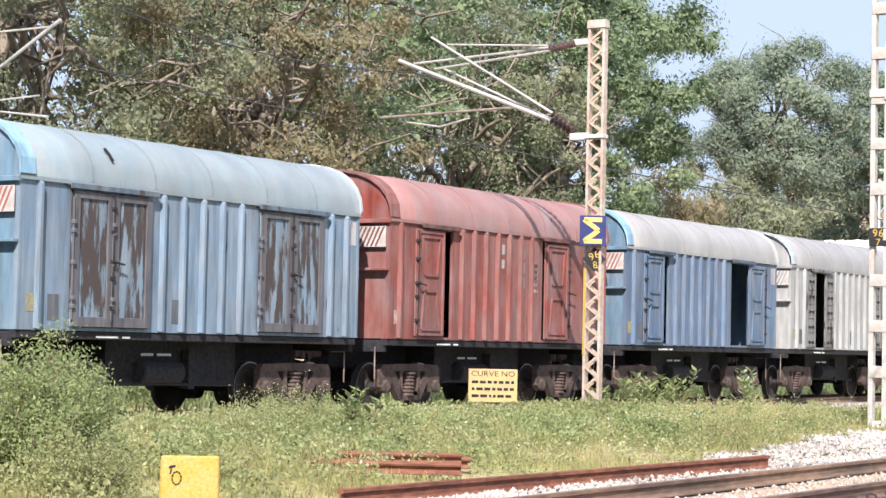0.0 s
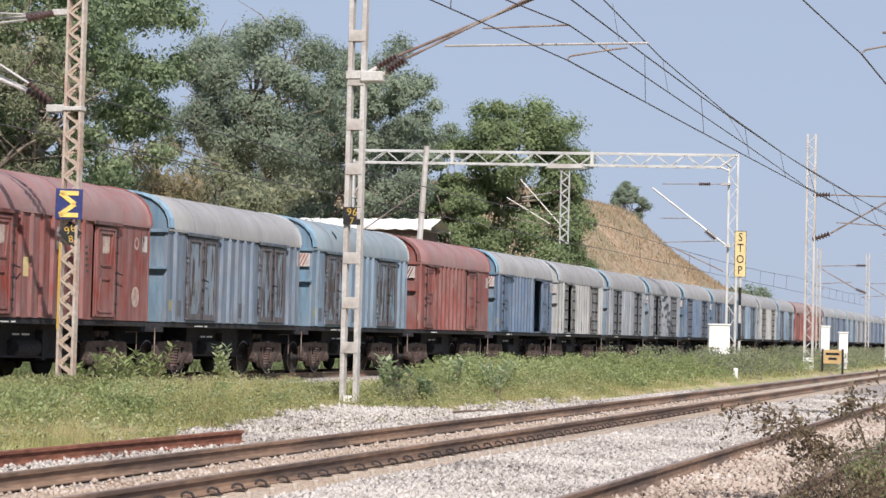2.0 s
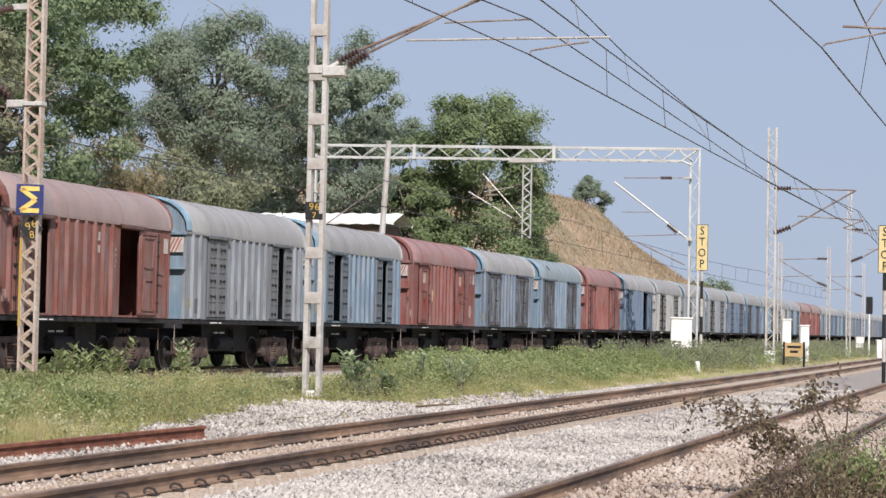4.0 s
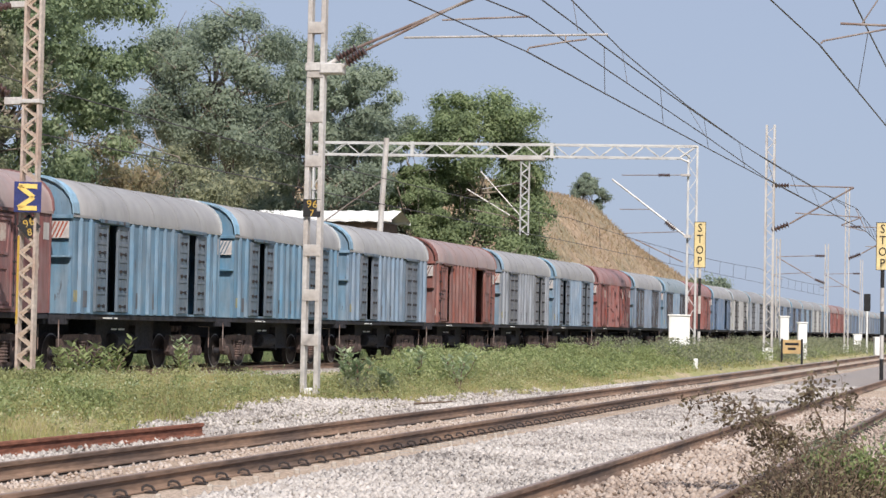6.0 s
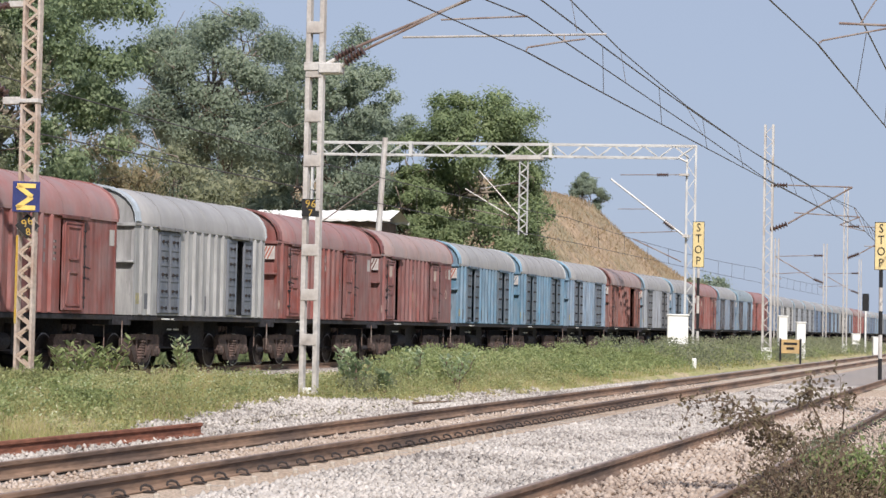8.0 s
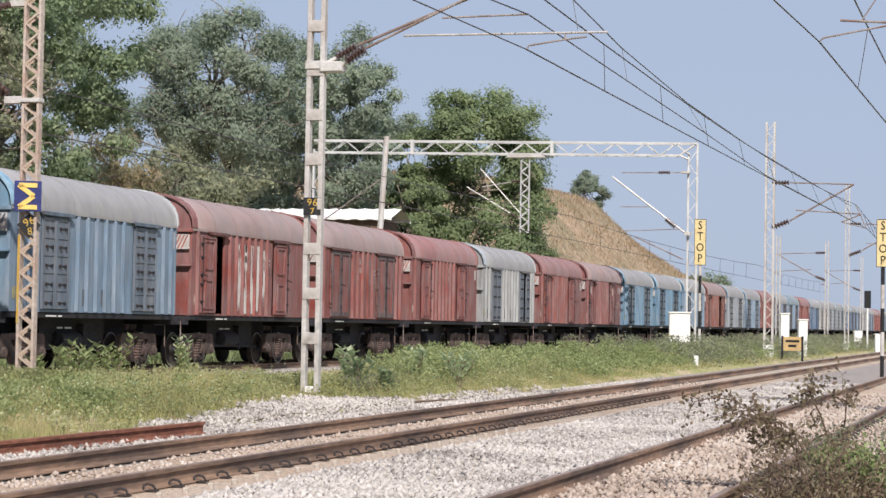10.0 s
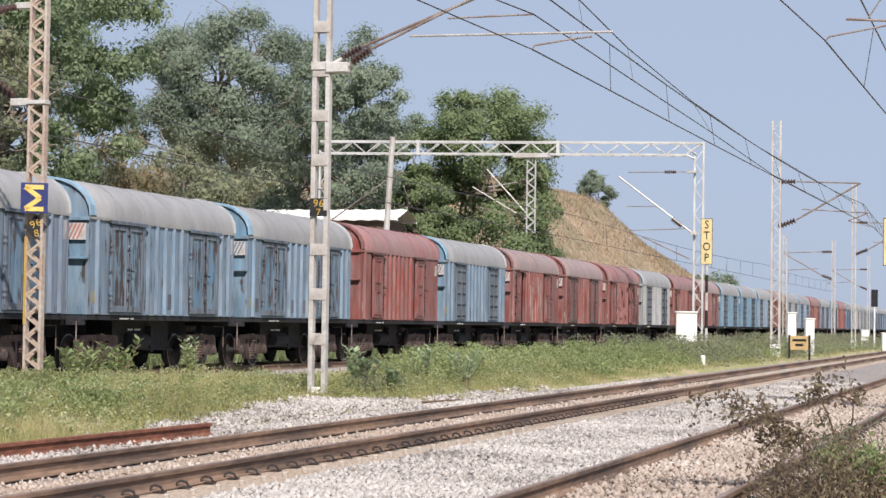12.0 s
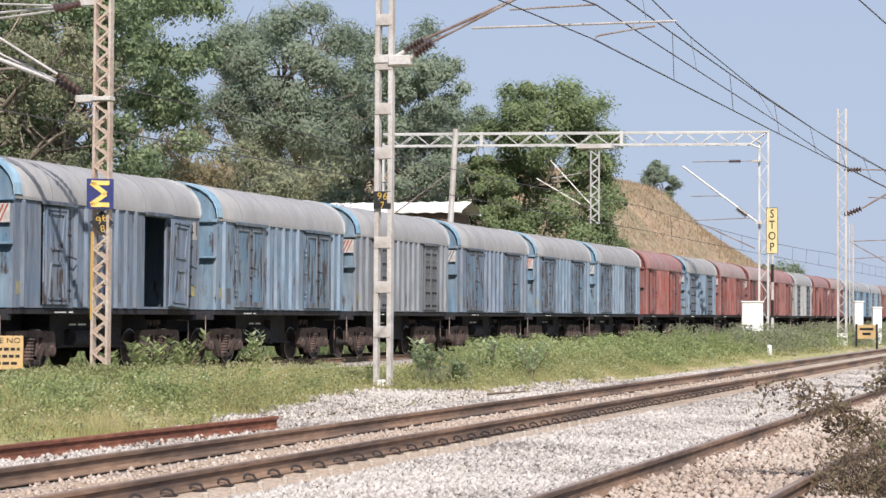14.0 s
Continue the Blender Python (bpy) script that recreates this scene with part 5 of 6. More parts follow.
# ---- signs and boxes ----


def curve_board():
    s = thing("curve_board", pose(-18.55, 31.7, 0.1, 0, 0, 30), "faded yellow notice board on short legs in the weeds", "sign board")
    part("board", box(-0.44, 0.44, -0.03, 0.0, 0.32, 0.92, 0.008), BOARD_TAN, s)
    for x in (-0.3, 0.3):
        part("leg", box(x - 0.025, x + 0.025, 0.0, 0.04, -0.3, 0.85), BOGIE, s)
    up = Matrix.Rotation(radians(90), 4, "X")
    lettering("writing", "CURVE NO", 0.10, Matrix.Translation((0, -0.032, 0.83)) @ up, BLACK, s, 1.15)
    for r in range(3):
        x = -0.38
        rng = random.Random(r)
        while x < 0.34:
            w = rng.uniform(0.04, 0.13)
            part("written_word", box(x, min(x + w, 0.38), -0.036, -0.031, 0.66 - r * 0.125, 0.71 - r * 0.125), BLACK, s)
            x += w + 0.03
    return s


def stop_board(x, y, top, h, w, label):
    s = thing("stop_board", pose(x, y, 0), label, "sign board", "stop boards")
    part("board", box(-w / 2, w / 2, -0.04, 0.0, top - h, top, 0.01), PALE_YELLOW, s)
    rim = bmesh.new()
    for a in ((-w / 2, -w / 2 + 0.02, top - h, top), (w / 2 - 0.02, w / 2, top - h, top), (-w / 2, w / 2, top - 0.02, top), (-w / 2, w / 2, top - h, top - h + 0.02)):
        add_box(rim, a[0], a[1], -0.05, -0.04, a[2], a[3])
    part("rim", rim, BLACK, s)
    up = Matrix.Rotation(radians(90), 4, "X")
    for k, ch in enumerate("STOP"):
        lettering("letter", ch, h * 0.185, Matrix.Translation((0, -0.052, top - h * (0.14 + 0.24 * k))) @ up, BLACK, s, 0.85)
    z, k = -0.3, 0
    while z < top - h:
        z1 = min(z + 0.85, top - h)
        part("pole_band", bar((0, 0.05, z), (0, 0.05, z1), 0.07, 10), BLACK if k % 2 == 0 else GALV, s)
        z, k = z1, k + 1
    return s


curve_board()
stop_board(-15.05, 97.0, 6.65, 2.2, 0.56, "yellow stop board on a banded black and white pole")
stop_board(-4.97, 74.5, 5.45, 1.72, 0.46, "yellow stop board on a banded pole between tracks")


def relay_box(x, y, w, h, label):
    b = thing("equipment_cabinet", pose(x, y, 0.05, 0, 0, 12), label, "cabinet", "white equipment cabinets")
    part("case", box(-w / 2, w / 2, -0.35, 0.35, -0.2, h - 0.08, 0.02), WHITE, b)
    part("lid", box(-w / 2 - 0.05, w / 2 + 0.05, -0.4, 0.4, h - 0.08, h, 0.02), WHITE, b)
    part("door", box(-w / 2 + 0.06, w / 2 - 0.06, -0.365, -0.35, 0.15, h - 0.18), WHITE, b)
    return b


relay_box(-16.15, 97.9, 1.0, 2.15, "tall white equipment cabinet by the portal leg")
relay_box(-13.5, 119.0, 0.5, 2.35, "white equipment cabinet in the weeds")
relay_box(-12.25, 117.0, 0.5, 2.0, "white equipment cabinet in the weeds")
relay_box(-10.8, 158.0, 0.6, 1.2, "far white equipment cabinet")
relay_box(-13.0, 166.0, 0.6, 1.4, "far white equipment cabinet")
post = thing("small_white_post", pose(-12.2, 78.0, 0), "short white marker post at the ballast edge", "post")
part("shaft", box(-0.08, 0.08, -0.08, 0.08, -0.2, 0.36, 0.02), WHITE, post)
s = thing("notice_board", pose(-11.32, 103.4, -0.18), "yellow notice board with black edge beside the track", "sign board")
part("board", box(-0.5, 0.5, -0.04, 0, 0.55, 1.25, 0.01), BOARD_TAN, s)
for x in (-0.5, 0.5):
    part("leg", box(x - 0.05, x + 0.05, -0.06, 0.04, -0.2, 1.3), BLACK, s)
for r in range(2):
    part("written_line", box(-0.34 + r * 0.14, 0.34 - r * 0.14, -0.05, -0.041, 0.98 - r * 0.24, 1.1 - r * 0.24), BLACK, s, "unreadable painted line")
sig = thing("signal_post", pose(-11.8, 160.0, -0.1), "white signal post with a black lamp head", "signal")
part("post", bar((0, 0, 0), (0, 0, 3.6), 0.07), WHITE, sig)
part("head", box(-0.25, 0.25, -0.1, 0.1, 3.3, 4.65, 0.05), BLACK, sig)

# yellow marker block, loose rails, shed
blk = thing("yellow_marker", pose(-9.95, 12.4, -0.16, 0, 0, 36), "weathered yellow painted concrete marker block", "marker")
part("slab", box(-0.225, 0.225, -0.05, 0.05, -0.2, 0.69, 0.012), YELLOW, blk)
ring = bmesh.new()
for k in range(10):
    a, b = k * math.tau / 10, (k + 0.8) * math.tau / 10
    add_strip(ring, (-0.10 + 0.035 * math.cos(a), -0.052, 0.52 + 0.05 * math.sin(a)), (-0.10 + 0.035 * math.cos(b), -0.052, 0.52 + 0.05 * math.sin(b)), 0.012, 0.003, (0, 1, 0))
add_strip(ring, (-0.16, -0.052, 0.60), (-0.11, -0.052, 0.615), 0.02, 0.003, (0, 1, 0))
add_strip(ring, (-0.15, -0.052, 0.55), (-0.14, -0.052, 0.59), 0.012, 0.003, (0, 1, 0))
part("worn_mark", ring, BLACK, blk, "worn unreadable black mark")

piece_of = tagged(part("loose_rail", rail_bm(0, 9.6), LOOSE), "rusty loose rail lying beside the ballast", "rail", "loose rails")
piece_of.matrix_basis = pose(-10.95, 15.9, -0.12, 0, 0, -1.8)
for x, y, z, turn, ln in ((-14.4, 20.0, 0.10, -62, 1.5), (-14.0, 18.9, 0.10, -58, 2.3), (-13.1, 18.95, 0.16, -55, 1.4), (-13.0, 18.2, 0.10, -60, 1.7)):
    r = tagged(part("loose_rail", rail_bm(0, ln, 0.11), LOOSE), "short rusty rail offcut lying in the grass", "rail", "loose rails")
    r.matrix_basis = pose(x, y, z - 0.06, 0, 20, turn)

shed = thing("trackside_shed", pose(-34.9, 96.5, 0.35), "low shed with a white sheet roof behind the wagons", "shed")
roof = bmesh.new()
n = 26
rows = [[roof.verts.new((-5.0 + 10.0 * k / n, y, z + (0.05 if k % 2 else 0))) for k in range(n + 1)] for y, z in ((-1.6, 6.22), (0.0, 6.72), (1.6, 6.22))]
for a, b in zip(rows, rows[1:]):
    for k in range(n):
        roof.faces.new((a[k], a[k + 1], b[k + 1], b[k]))
low = [[roof.verts.new(v.co - Vector((0, 0, 0.12))) for v in r] for r in (rows[0], rows[-1])]
for r, q in zip((rows[0], rows[-1]), low):
    for k in range(n):
        roof.faces.new((r[k], q[k], q[k + 1], r[k + 1]))
part("roof", roof, WHITE, shed)
part("wall", box(-4.6, 4.4, -1.3, 1.3, 0, 6.1), TWIG, shed)

# ---- trees, weeds, grass ----


def leaves_at(points, length, rng, wide=0.5, droop=0.3, face=None):
    """Loose pointed leaves, one at each point, turned at random or with their faces roughly towards the given directions."""
    n = len(points)
    d = rng.normal(0, 1, (n, 3))
    d[:, 2] -= droop
    u = rng.normal(0, 1, (n, 3))
    if face is not None:
        u = face + 0.5 * u
        u /= np.linalg.norm(u, axis=1)[:, None]
        d -= u * np.sum(d * u, axis=1)[:, None]
    d /= np.linalg.norm(d, axis=1)[:, None]
    s = np.cross(d, u)
    s /= np.linalg.norm(s, axis=1)[:, None]
    ln = (length * rng.uniform(0.6, 1.35, n))[:, None]
    a, b = points - d * ln / 2, points + d * ln / 2
    m = points - d * ln * 0.08
    return np.stack([a, m + s * ln * wide / 2, b, m - s * ln * wide / 2], 1)


def limb(bm, pts, radii, sides=6):
    rings = []
    for k, (p, r) in enumerate(zip(pts, radii)):
        d = Vector(pts[min(k + 1, len(pts) - 1)]) - Vector(pts[max(k - 1, 0)])
        q = d.to_track_quat("Z", "Y")
        rings.append([bm.verts.new(Vector(p) + q @ Vector((r * math.cos(j * math.tau / sides), r * math.sin(j * math.tau / sides), 0))) for j in range(sides)])
    for a, b in zip(rings, rings[1:]):
        for j in range(sides):
            bm.faces.new((a[j], a[(j + 1) % sides], b[(j + 1) % sides], b[j])).smooth = True
    bm.faces.new(rings[-1])


def bent(a, b, rng, wobble, n=5):
    a, b = np.array(a, float), np.array(b, float)
    ln = np.linalg.norm(b - a)
    pts = [a + (b - a) * k / n for k in range(n + 1)]
    for k in range(1, n):
        pts[k] = pts[k] + rng.normal(0, wobble * ln, 3)
    return pts


def tree(x, y, h, wide, leaf, count, size, label, seed, low=0.25, clumps=60, tight=0.2, trunk=0.28, lean=0.0, z0=0.0, flat=0.7, bark=None, limbs=14, shell=0.59, boxy=1.0):
    rng = np.random.default_rng(seed)
    t = thing("tree", pose(x, y, z0 + ground_z(x) - 0.1), label, "tree", "trees behind the freight line")
    bm = bmesh.new()
    fork = np.array([lean, rng.normal(0, 0.3), h * (low + 0.12)])
    limb(bm, bent((0, 0, 0), fork, rng, 0.03), np.linspace(trunk, trunk * 0.7, 6), 8)
    limb(bm, bent(fork, (lean * 1.6, 0, h * 0.86), rng, 0.06), np.linspace(trunk * 0.7, trunk * 0.12, 6), 7)
    mid = np.array([lean, 0, h * (1 + low) / 2])
    rad = np.array([wide, wide, h * (1 - low) / 2])
    cent = []
    for k in range(clumps):
        v = rng.normal(0, 1, 3)
        v /= np.linalg.norm(v)
        v = np.sign(v) * np.abs(v) ** boxy
        r = rng.uniform(shell, 1.0)
        c = mid + v * rad * r * rng.uniform(0.82, 1.08)
        cent.append(c)
        if k < limbs:
            start = fork + (np.array([lean * 1.5, 0, h * 0.8]) - fork) * rng.uniform(0, 0.75)
            pts = bent(start, c, rng, 0.07)
            limb(bm, pts, np.linspace(trunk * rng.uniform(0.28, 0.5), 0.025, 6), 5)
            for _ in range(3):
                j = rng.integers(2, 6)
                e = pts[j] + rng.normal(0, 1, 3) * wide * 0.25
                limb(bm, bent(pts[j], e, rng, 0.1, 3), np.linspace(0.05, 0.015, 4), 4)
    part("trunk", bm, bark or BARK, t, "pale grey trunk and spreading limbs")
    cent = np.array(cent)
    pick = rng.integers(0, clumps, count)
    sizes = rng.uniform(0.6, 1.3, clumps) * tight * wide
    off = rng.normal(0, 1, (count, 3))
    off /= np.linalg.norm(off, axis=1)[:, None]
    off *= (rng.uniform(0, 1, count) ** 0.45 * 1.75 + rng.normal(0, 0.12, count))[:, None]
    off *= sizes[pick][:, None] * np.array([1, 1, flat])
    pts = cent[pick] + off
    face = off / np.linalg.norm(off, axis=1)[:, None] + 0.5 * (pts - mid) / rad + np.array([0, 0, 0.35])
    keep = pts[:, 2] > 0.3
    pts, face = pts[keep], face[keep]
    fill = len(pts) // 5  # larger leaves inside the clumps close the crown
    inner = cent[pick[:fill]] + off[:fill] * 0.6
    made = np.concatenate([leaves_at(pts, size, rng, face=face), leaves_at(inner[inner[:, 2] > 0.3], size * 1.7, rng, 0.7)])
    piece("crown", quads("crown", made, 4, leaf), t)
    return t


def shrub(x, y, h, wide, leaf, count, size, label, seed, category="bush", group="trackside bushes", z0=None, twigs=40, tight=0.16, name="bush", base=0.15):
    rng = np.random.default_rng(seed)
    t = thing(name, pose(x, y, ground_z(x) if z0 is None else z0), label, category, group)
    bm = bmesh.new()
    ends = []
    for _ in range(twigs):
        a = rng.uniform(0, math.tau)
        r = wide * math.sqrt(rng.uniform(0, 1))
        e = (r * math.cos(a), r * math.sin(a), h * rng.uniform(0.35, 1.0) * (1 - 0.45 * (r / wide) ** 2))
        pts = bent((e[0] * 0.25, e[1] * 0.25, 0), e, rng, 0.07, 4)
        limb(bm, pts, np.linspace(0.014, 0.004, 5) * max(0.5, h), 4)
        ends += pts[2:]
    tagged(part("stem_tangle", bm, TWIG, t), kind="stuff")
    ends = np.array(ends)
    pts = ends[rng.integers(0, len(ends), count)] + rng.normal(0, 1, (count, 3)) * wide * tight * np.array([1, 1, 0.8])
    pts[:, 2] = np.abs(pts[:, 2]) + 0.02
    piece("foliage", quads("foliage", leaves_at(pts, size, rng, 0.45, 0.0), 4, leaf), t)
    return t


def broad_plant(x, y, h, label, seed, leaf=None):
    """A stem with pairs of broad pale leaves."""
    rng = np.random.default_rng(seed)
    t = thing("milkweed", pose(x, y, ground_z(x)), label, "plant", "milkweed plants")
    bm = bmesh.new()
    allp = []
    for s in range(rng.integers(3, 6)):
        tip = np.array([rng.normal(0, 0.22), rng.normal(0, 0.22), h * rng.uniform(0.7, 1.0)])
        pts = bent((0, 0, 0), tip, rng, 0.03, 5)
        limb(bm, pts, np.linspace(0.02, 0.008, 6), 5)
        for k in range(9):
            f = 0.25 + 0.75 * k / 8
            p = tip * f
            for side in (0, math.pi):
                a = k * 1.57 + side + rng.normal(0, 0.2)
                d = np.array([math.cos(a), math.sin(a), rng.uniform(0.3, 1.0)])
                d /= np.linalg.norm(d)
                w = np.cross(d, (0, 0, 1.0))
                w /= np.linalg.norm(w)
                ln = 0.2 * rng.uniform(0.7, 1.2)
                allp.append([p, p + d * ln * 0.5 + w * ln * 0.27, p + d * ln, p + d * ln * 0.5 - w * ln * 0.27])
    tagged(part("stem_tangle", bm, TWIG, t), kind="stuff")
    piece("foliage", quads("foliage", np.array(allp), 4, leaf or LEAF_PALE), t, None, "broad pale green leaves")
    return t


def grown(x, y, rng):
    """True where plants stand: off the spilt stone, and off the bare ground along the freight line."""
    soft = rng.normal(0, 0.15, len(x))
    bare = (x < -14.0 - (y - 43) * 0.28 + 0.3 * np.sin(y * 1.3) + soft) & (y > 43) & (y < 72) & (x > -20.2)
    return ~bare & (x < ballast_edge(y) + soft * 0.7)


def blades(name, n, xr, yr, hr, width, material, label, seed, patch=0.5, near=1.6):
    """Grass as bent single blades, thinned out in patches."""
    rng = np.random.default_rng(seed)
    x = rng.uniform(*xr, n)
    y = yr[0] + (yr[1] - yr[0]) * rng.uniform(0, 1, n) ** near
    f = np.sin(x * 1.7 + 2 * np.sin(y * 0.6)) + np.sin(y * 1.1 + 1.5 * np.sin(x * 0.9)) + rng.normal(0, 0.7, n)
    ok = f > -2 + patch * 2
    ok &= grown(x, y, rng)
    x, y, f = x[ok], y[ok], f[ok]
    n = len(x)
    z = np.interp(x, [p[0] for p in PROFILE], [p[1] for p in PROFILE]) - 0.03
    h = rng.uniform(*hr, n) * (0.75 + 0.14 * np.clip(f, -1, 2))
    a = rng.uniform(0, math.tau, n)
    w = np.stack([np.cos(a), np.sin(a), np.zeros(n)], 1) * (width * rng.uniform(0.6, 1.4, n))[:, None]
    lean = np.stack([rng.normal(0, 0.35, n), rng.normal(0, 0.35, n), np.ones(n)], 1) * h[:, None]
    p = np.stack([x, y, z], 1)
    v = np.stack([p - w, p + w, p + lean + w * 0.15], 1)
    tagged(new(name, quads(name, v, 3, material)), label, "grass", kind="stuff")


def weeds(name, n, xr, yr, hr, size, material, label, seed, near=1.4, clump=0.35, count=40):
    """Low leafy weeds: clumps of small leaves."""
    rng = np.random.default_rng(seed)
    k = n // count
    cx = rng.uniform(*xr, k)
    cy = yr[0] + (yr[1] - yr[0]) * rng.uniform(0, 1, k) ** near
    ok = grown(cx, cy, rng) | (cx > -8)
    cx, cy = cx[ok], cy[ok]
    k = len(cx)
    ch = rng.uniform(*hr, k)
    i = rng.integers(0, k, n)
    u = rng.uniform(0, 1, n) ** 0.7
    p = np.stack([cx[i] + rng.normal(0, clump, n) * (0.4 + 0.6 * (1 - u)), cy[i] + rng.normal(0, clump, n) * (0.4 + 0.6 * (1 - u)), np.zeros(n)], 1)
    p[:, 2] = np.interp(p[:, 0], [q[0] for q in PROFILE], [q[1] for q in PROFILE]) + ch[i] * u
    tagged(new(name, quads(name, leaves_at(p, size, rng, 0.5, -0.2), 4, material)), label, "weeds", kind="stuff")


# the dark wood behind the freight line, from the nearest on
tree(-31.5, 25, 14, 5.5, LEAF_SCRUB, 40000, 0.10, "tall scrub tree with sparse olive leaves and bare limbs", 1, 0.12, 90, 0.11, 0.3, 0.6, limbs=30)
tree(-33.5, 33, 16, 6.0, LEAF_SCRUB, 46000, 0.10, "tall tree with dull olive leaves and pale limbs", 2, 0.15, 100, 0.105, 0.34, 1.2, limbs=34)
tree(-31.0, 40, 14, 4.6, LEAF_BROWN, 34000, 0.105, "tree with drying brownish leaves and bare limbs", 3, 0.1, 90, 0.11, 0.26, 0.4, limbs=34)
tree(-34.0, 46, 17, 6.0, LEAF_FICUS, 34000, 0.14, "tall dark green tree with dense leaves", 4, 0.12, 110, 0.105, 0.3, limbs=24)
tree(-31.5, 52, 14, 4.5, LEAF_SCRUB, 36000, 0.105, "tree with dull olive leaves and bare twigs", 5, 0.1, 90, 0.11, limbs=28)
tree(-34.2, 61.6, 18.8, 5.3, LEAF_FICUS, 100000, 0.15, "tall fig tree with glossy drooping leaves", 6, 0.08, 170, 0.115, 0.3, 0.5, limbs=9)
tree(-30.6, 56.5, 15, 3.4, LEAF_FICUS, 22000, 0.14, "slender fig tree with glossy leaves", 7, 0.12, 80, 0.13)
tree(-39.0, 30, 17, 7.0, LEAF_FICUS, 15000, 0.24, "dark green tree standing behind the others", 8, 0.05, 90, 0.13)
tree(-41.0, 43, 18, 7.0, LEAF_SCRUB, 15000, 0.24, "dull green tree standing behind the others", 9, 0.05, 90, 0.13)
tree(-41.0, 56, 18, 6.5, LEAF_FICUS, 15000, 0.24, "dark green tree standing behind the others", 10, 0.05, 90, 0.13)
tree(-36.8, 74, 10.3, 4.8, LEAF_BROWN, 26000, 0.15, "low spreading tree with drying brownish leaves", 11, 0.05, 90, 0.12)
tree(-36.5, 84, 10.0, 4.6, LEAF_SCRUB, 20000, 0.16, "low tree with dull olive green leaves", 12, 0.05, 80, 0.13)
tree(-33.5, 68, 6.5, 3.0, LEAF_WEED, 12000, 0.14, "low bright green bushy tree", 13, 0.02, 60, 0.15, 0.12)
# trees in LEAF_HAZE carry the distance haze in their leaf colour
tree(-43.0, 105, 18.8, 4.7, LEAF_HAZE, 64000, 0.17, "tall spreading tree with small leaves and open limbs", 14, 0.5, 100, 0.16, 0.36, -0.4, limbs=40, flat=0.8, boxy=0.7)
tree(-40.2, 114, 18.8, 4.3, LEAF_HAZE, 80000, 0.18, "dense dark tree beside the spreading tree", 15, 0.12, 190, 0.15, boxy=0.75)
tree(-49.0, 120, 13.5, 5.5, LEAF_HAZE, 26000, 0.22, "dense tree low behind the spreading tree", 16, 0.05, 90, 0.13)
tree(-33.0, 123.6, 16.3, 4.2, LEAF_NEEM, 110000, 0.19, "round bright green tree with dense clumped leaves", 17, 0.02, 190, 0.155, flat=0.8, shell=0.72, boxy=0.8)
tree(-37.0, 121, 14.0, 2.7, LEAF_NEEM, 34000, 0.18, "lower bright green tree with clumped leaves", 18, 0.05, 100, 0.13)
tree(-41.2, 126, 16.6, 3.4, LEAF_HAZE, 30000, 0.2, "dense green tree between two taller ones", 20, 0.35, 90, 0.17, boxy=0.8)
tree(-31.0, 118, 6.5, 3.4, LEAF_NEEM, 12000, 0.18, "low green bush below the round tree", 19, 0.0, 60, 0.14, 0.1)
for k, (x, y, h) in enumerate(((-30, 88, 5.0), (-31, 78, 5.5), (-30.5, 56, 4.5), (-29.5, 46, 4.2), (-29.8, 36, 4.4), (-29.5, 28, 4.0), (-30.5, 100, 4.5), (-30.5, 108, 5.0))):
    tree(x, y, h, 3.0, (LEAF_BROWN, LEAF_WEED, LEAF_SCRUB)[k % 3], 9000, 0.14, "low scrubby bush behind the freight line", 40 + k, 0.0, 40, 0.22, 0.08, limbs=10)

# the dry hillside beyond
def hill_z(x, y):
    """A cutting's bank: a long ridge that falls away with distance."""
    ridge = float(np.interp(y, [80, 110, 135, 160, 195, 222, 240, 260, 300, 345, 420], [0.5, 6.0, 11.0, 13.5, 16.2, 16.2, 13.4, 11.6, 8.0, 4.0, 0.5]))
    foot, crest = -30.0, -50.0
    f = min(1.0, max(0.0, (foot - x) / (foot - crest)))
    back = min(1.0, max(0.0, (x + 120) / 50.0))
    bumps = 0.7 * noise.noise((x * 0.09, y * 0.06, 2)) + 0.35 * noise.noise((x * 0.3, y * 0.2, 5))
    return ridge * (f * f * (3 - 2 * f)) * back + bumps * f


def make_hill():
    bm = bmesh.new()
    xs, ys = np.linspace(-120, -30, 46), np.linspace(80, 430, 90)
    rows = [[bm.verts.new((x, y, hill_z(x, y) - 0.05)) for x in xs] for y in ys]
    for a, b in zip(rows, rows[1:]):
        for k in range(len(xs) - 1):
            bm.faces.new((a[k], a[k + 1], b[k + 1], b[k])).smooth = True
    tagged(part("hillside", bm, DRY), "dry straw-coloured grassy hillside behind the railway", "hillside", kind="structure")
    rng = np.random.default_rng(77)
    n = 60000
    x, y = rng.uniform(-56, -31, n), rng.uniform(120, 400, n)
    z = np.array([hill_z(a, b) for a, b in zip(x, y)]) - 0.1
    a = rng.uniform(0, math.tau, n)
    w = np.stack([np.cos(a), np.sin(a), np.zeros(n)], 1) * rng.uniform(0.03, 0.09, n)[:, None]
    h = np.stack([rng.normal(0, 0.2, n), rng.normal(0, 0.2, n), rng.uniform(0.15, 0.6, n)], 1)
    p = np.stack([x, y, z], 1)
    tagged(new("hill_grass", quads("hill_grass", np.stack([p - w, p + w, p + h], 1), 3, STRAW)), "tufts of dry straw grass on the hillside", "grass", kind="stuff")


make_hill()
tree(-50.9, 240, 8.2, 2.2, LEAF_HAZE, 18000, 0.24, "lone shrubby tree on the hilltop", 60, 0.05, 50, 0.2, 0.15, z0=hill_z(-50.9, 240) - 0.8)
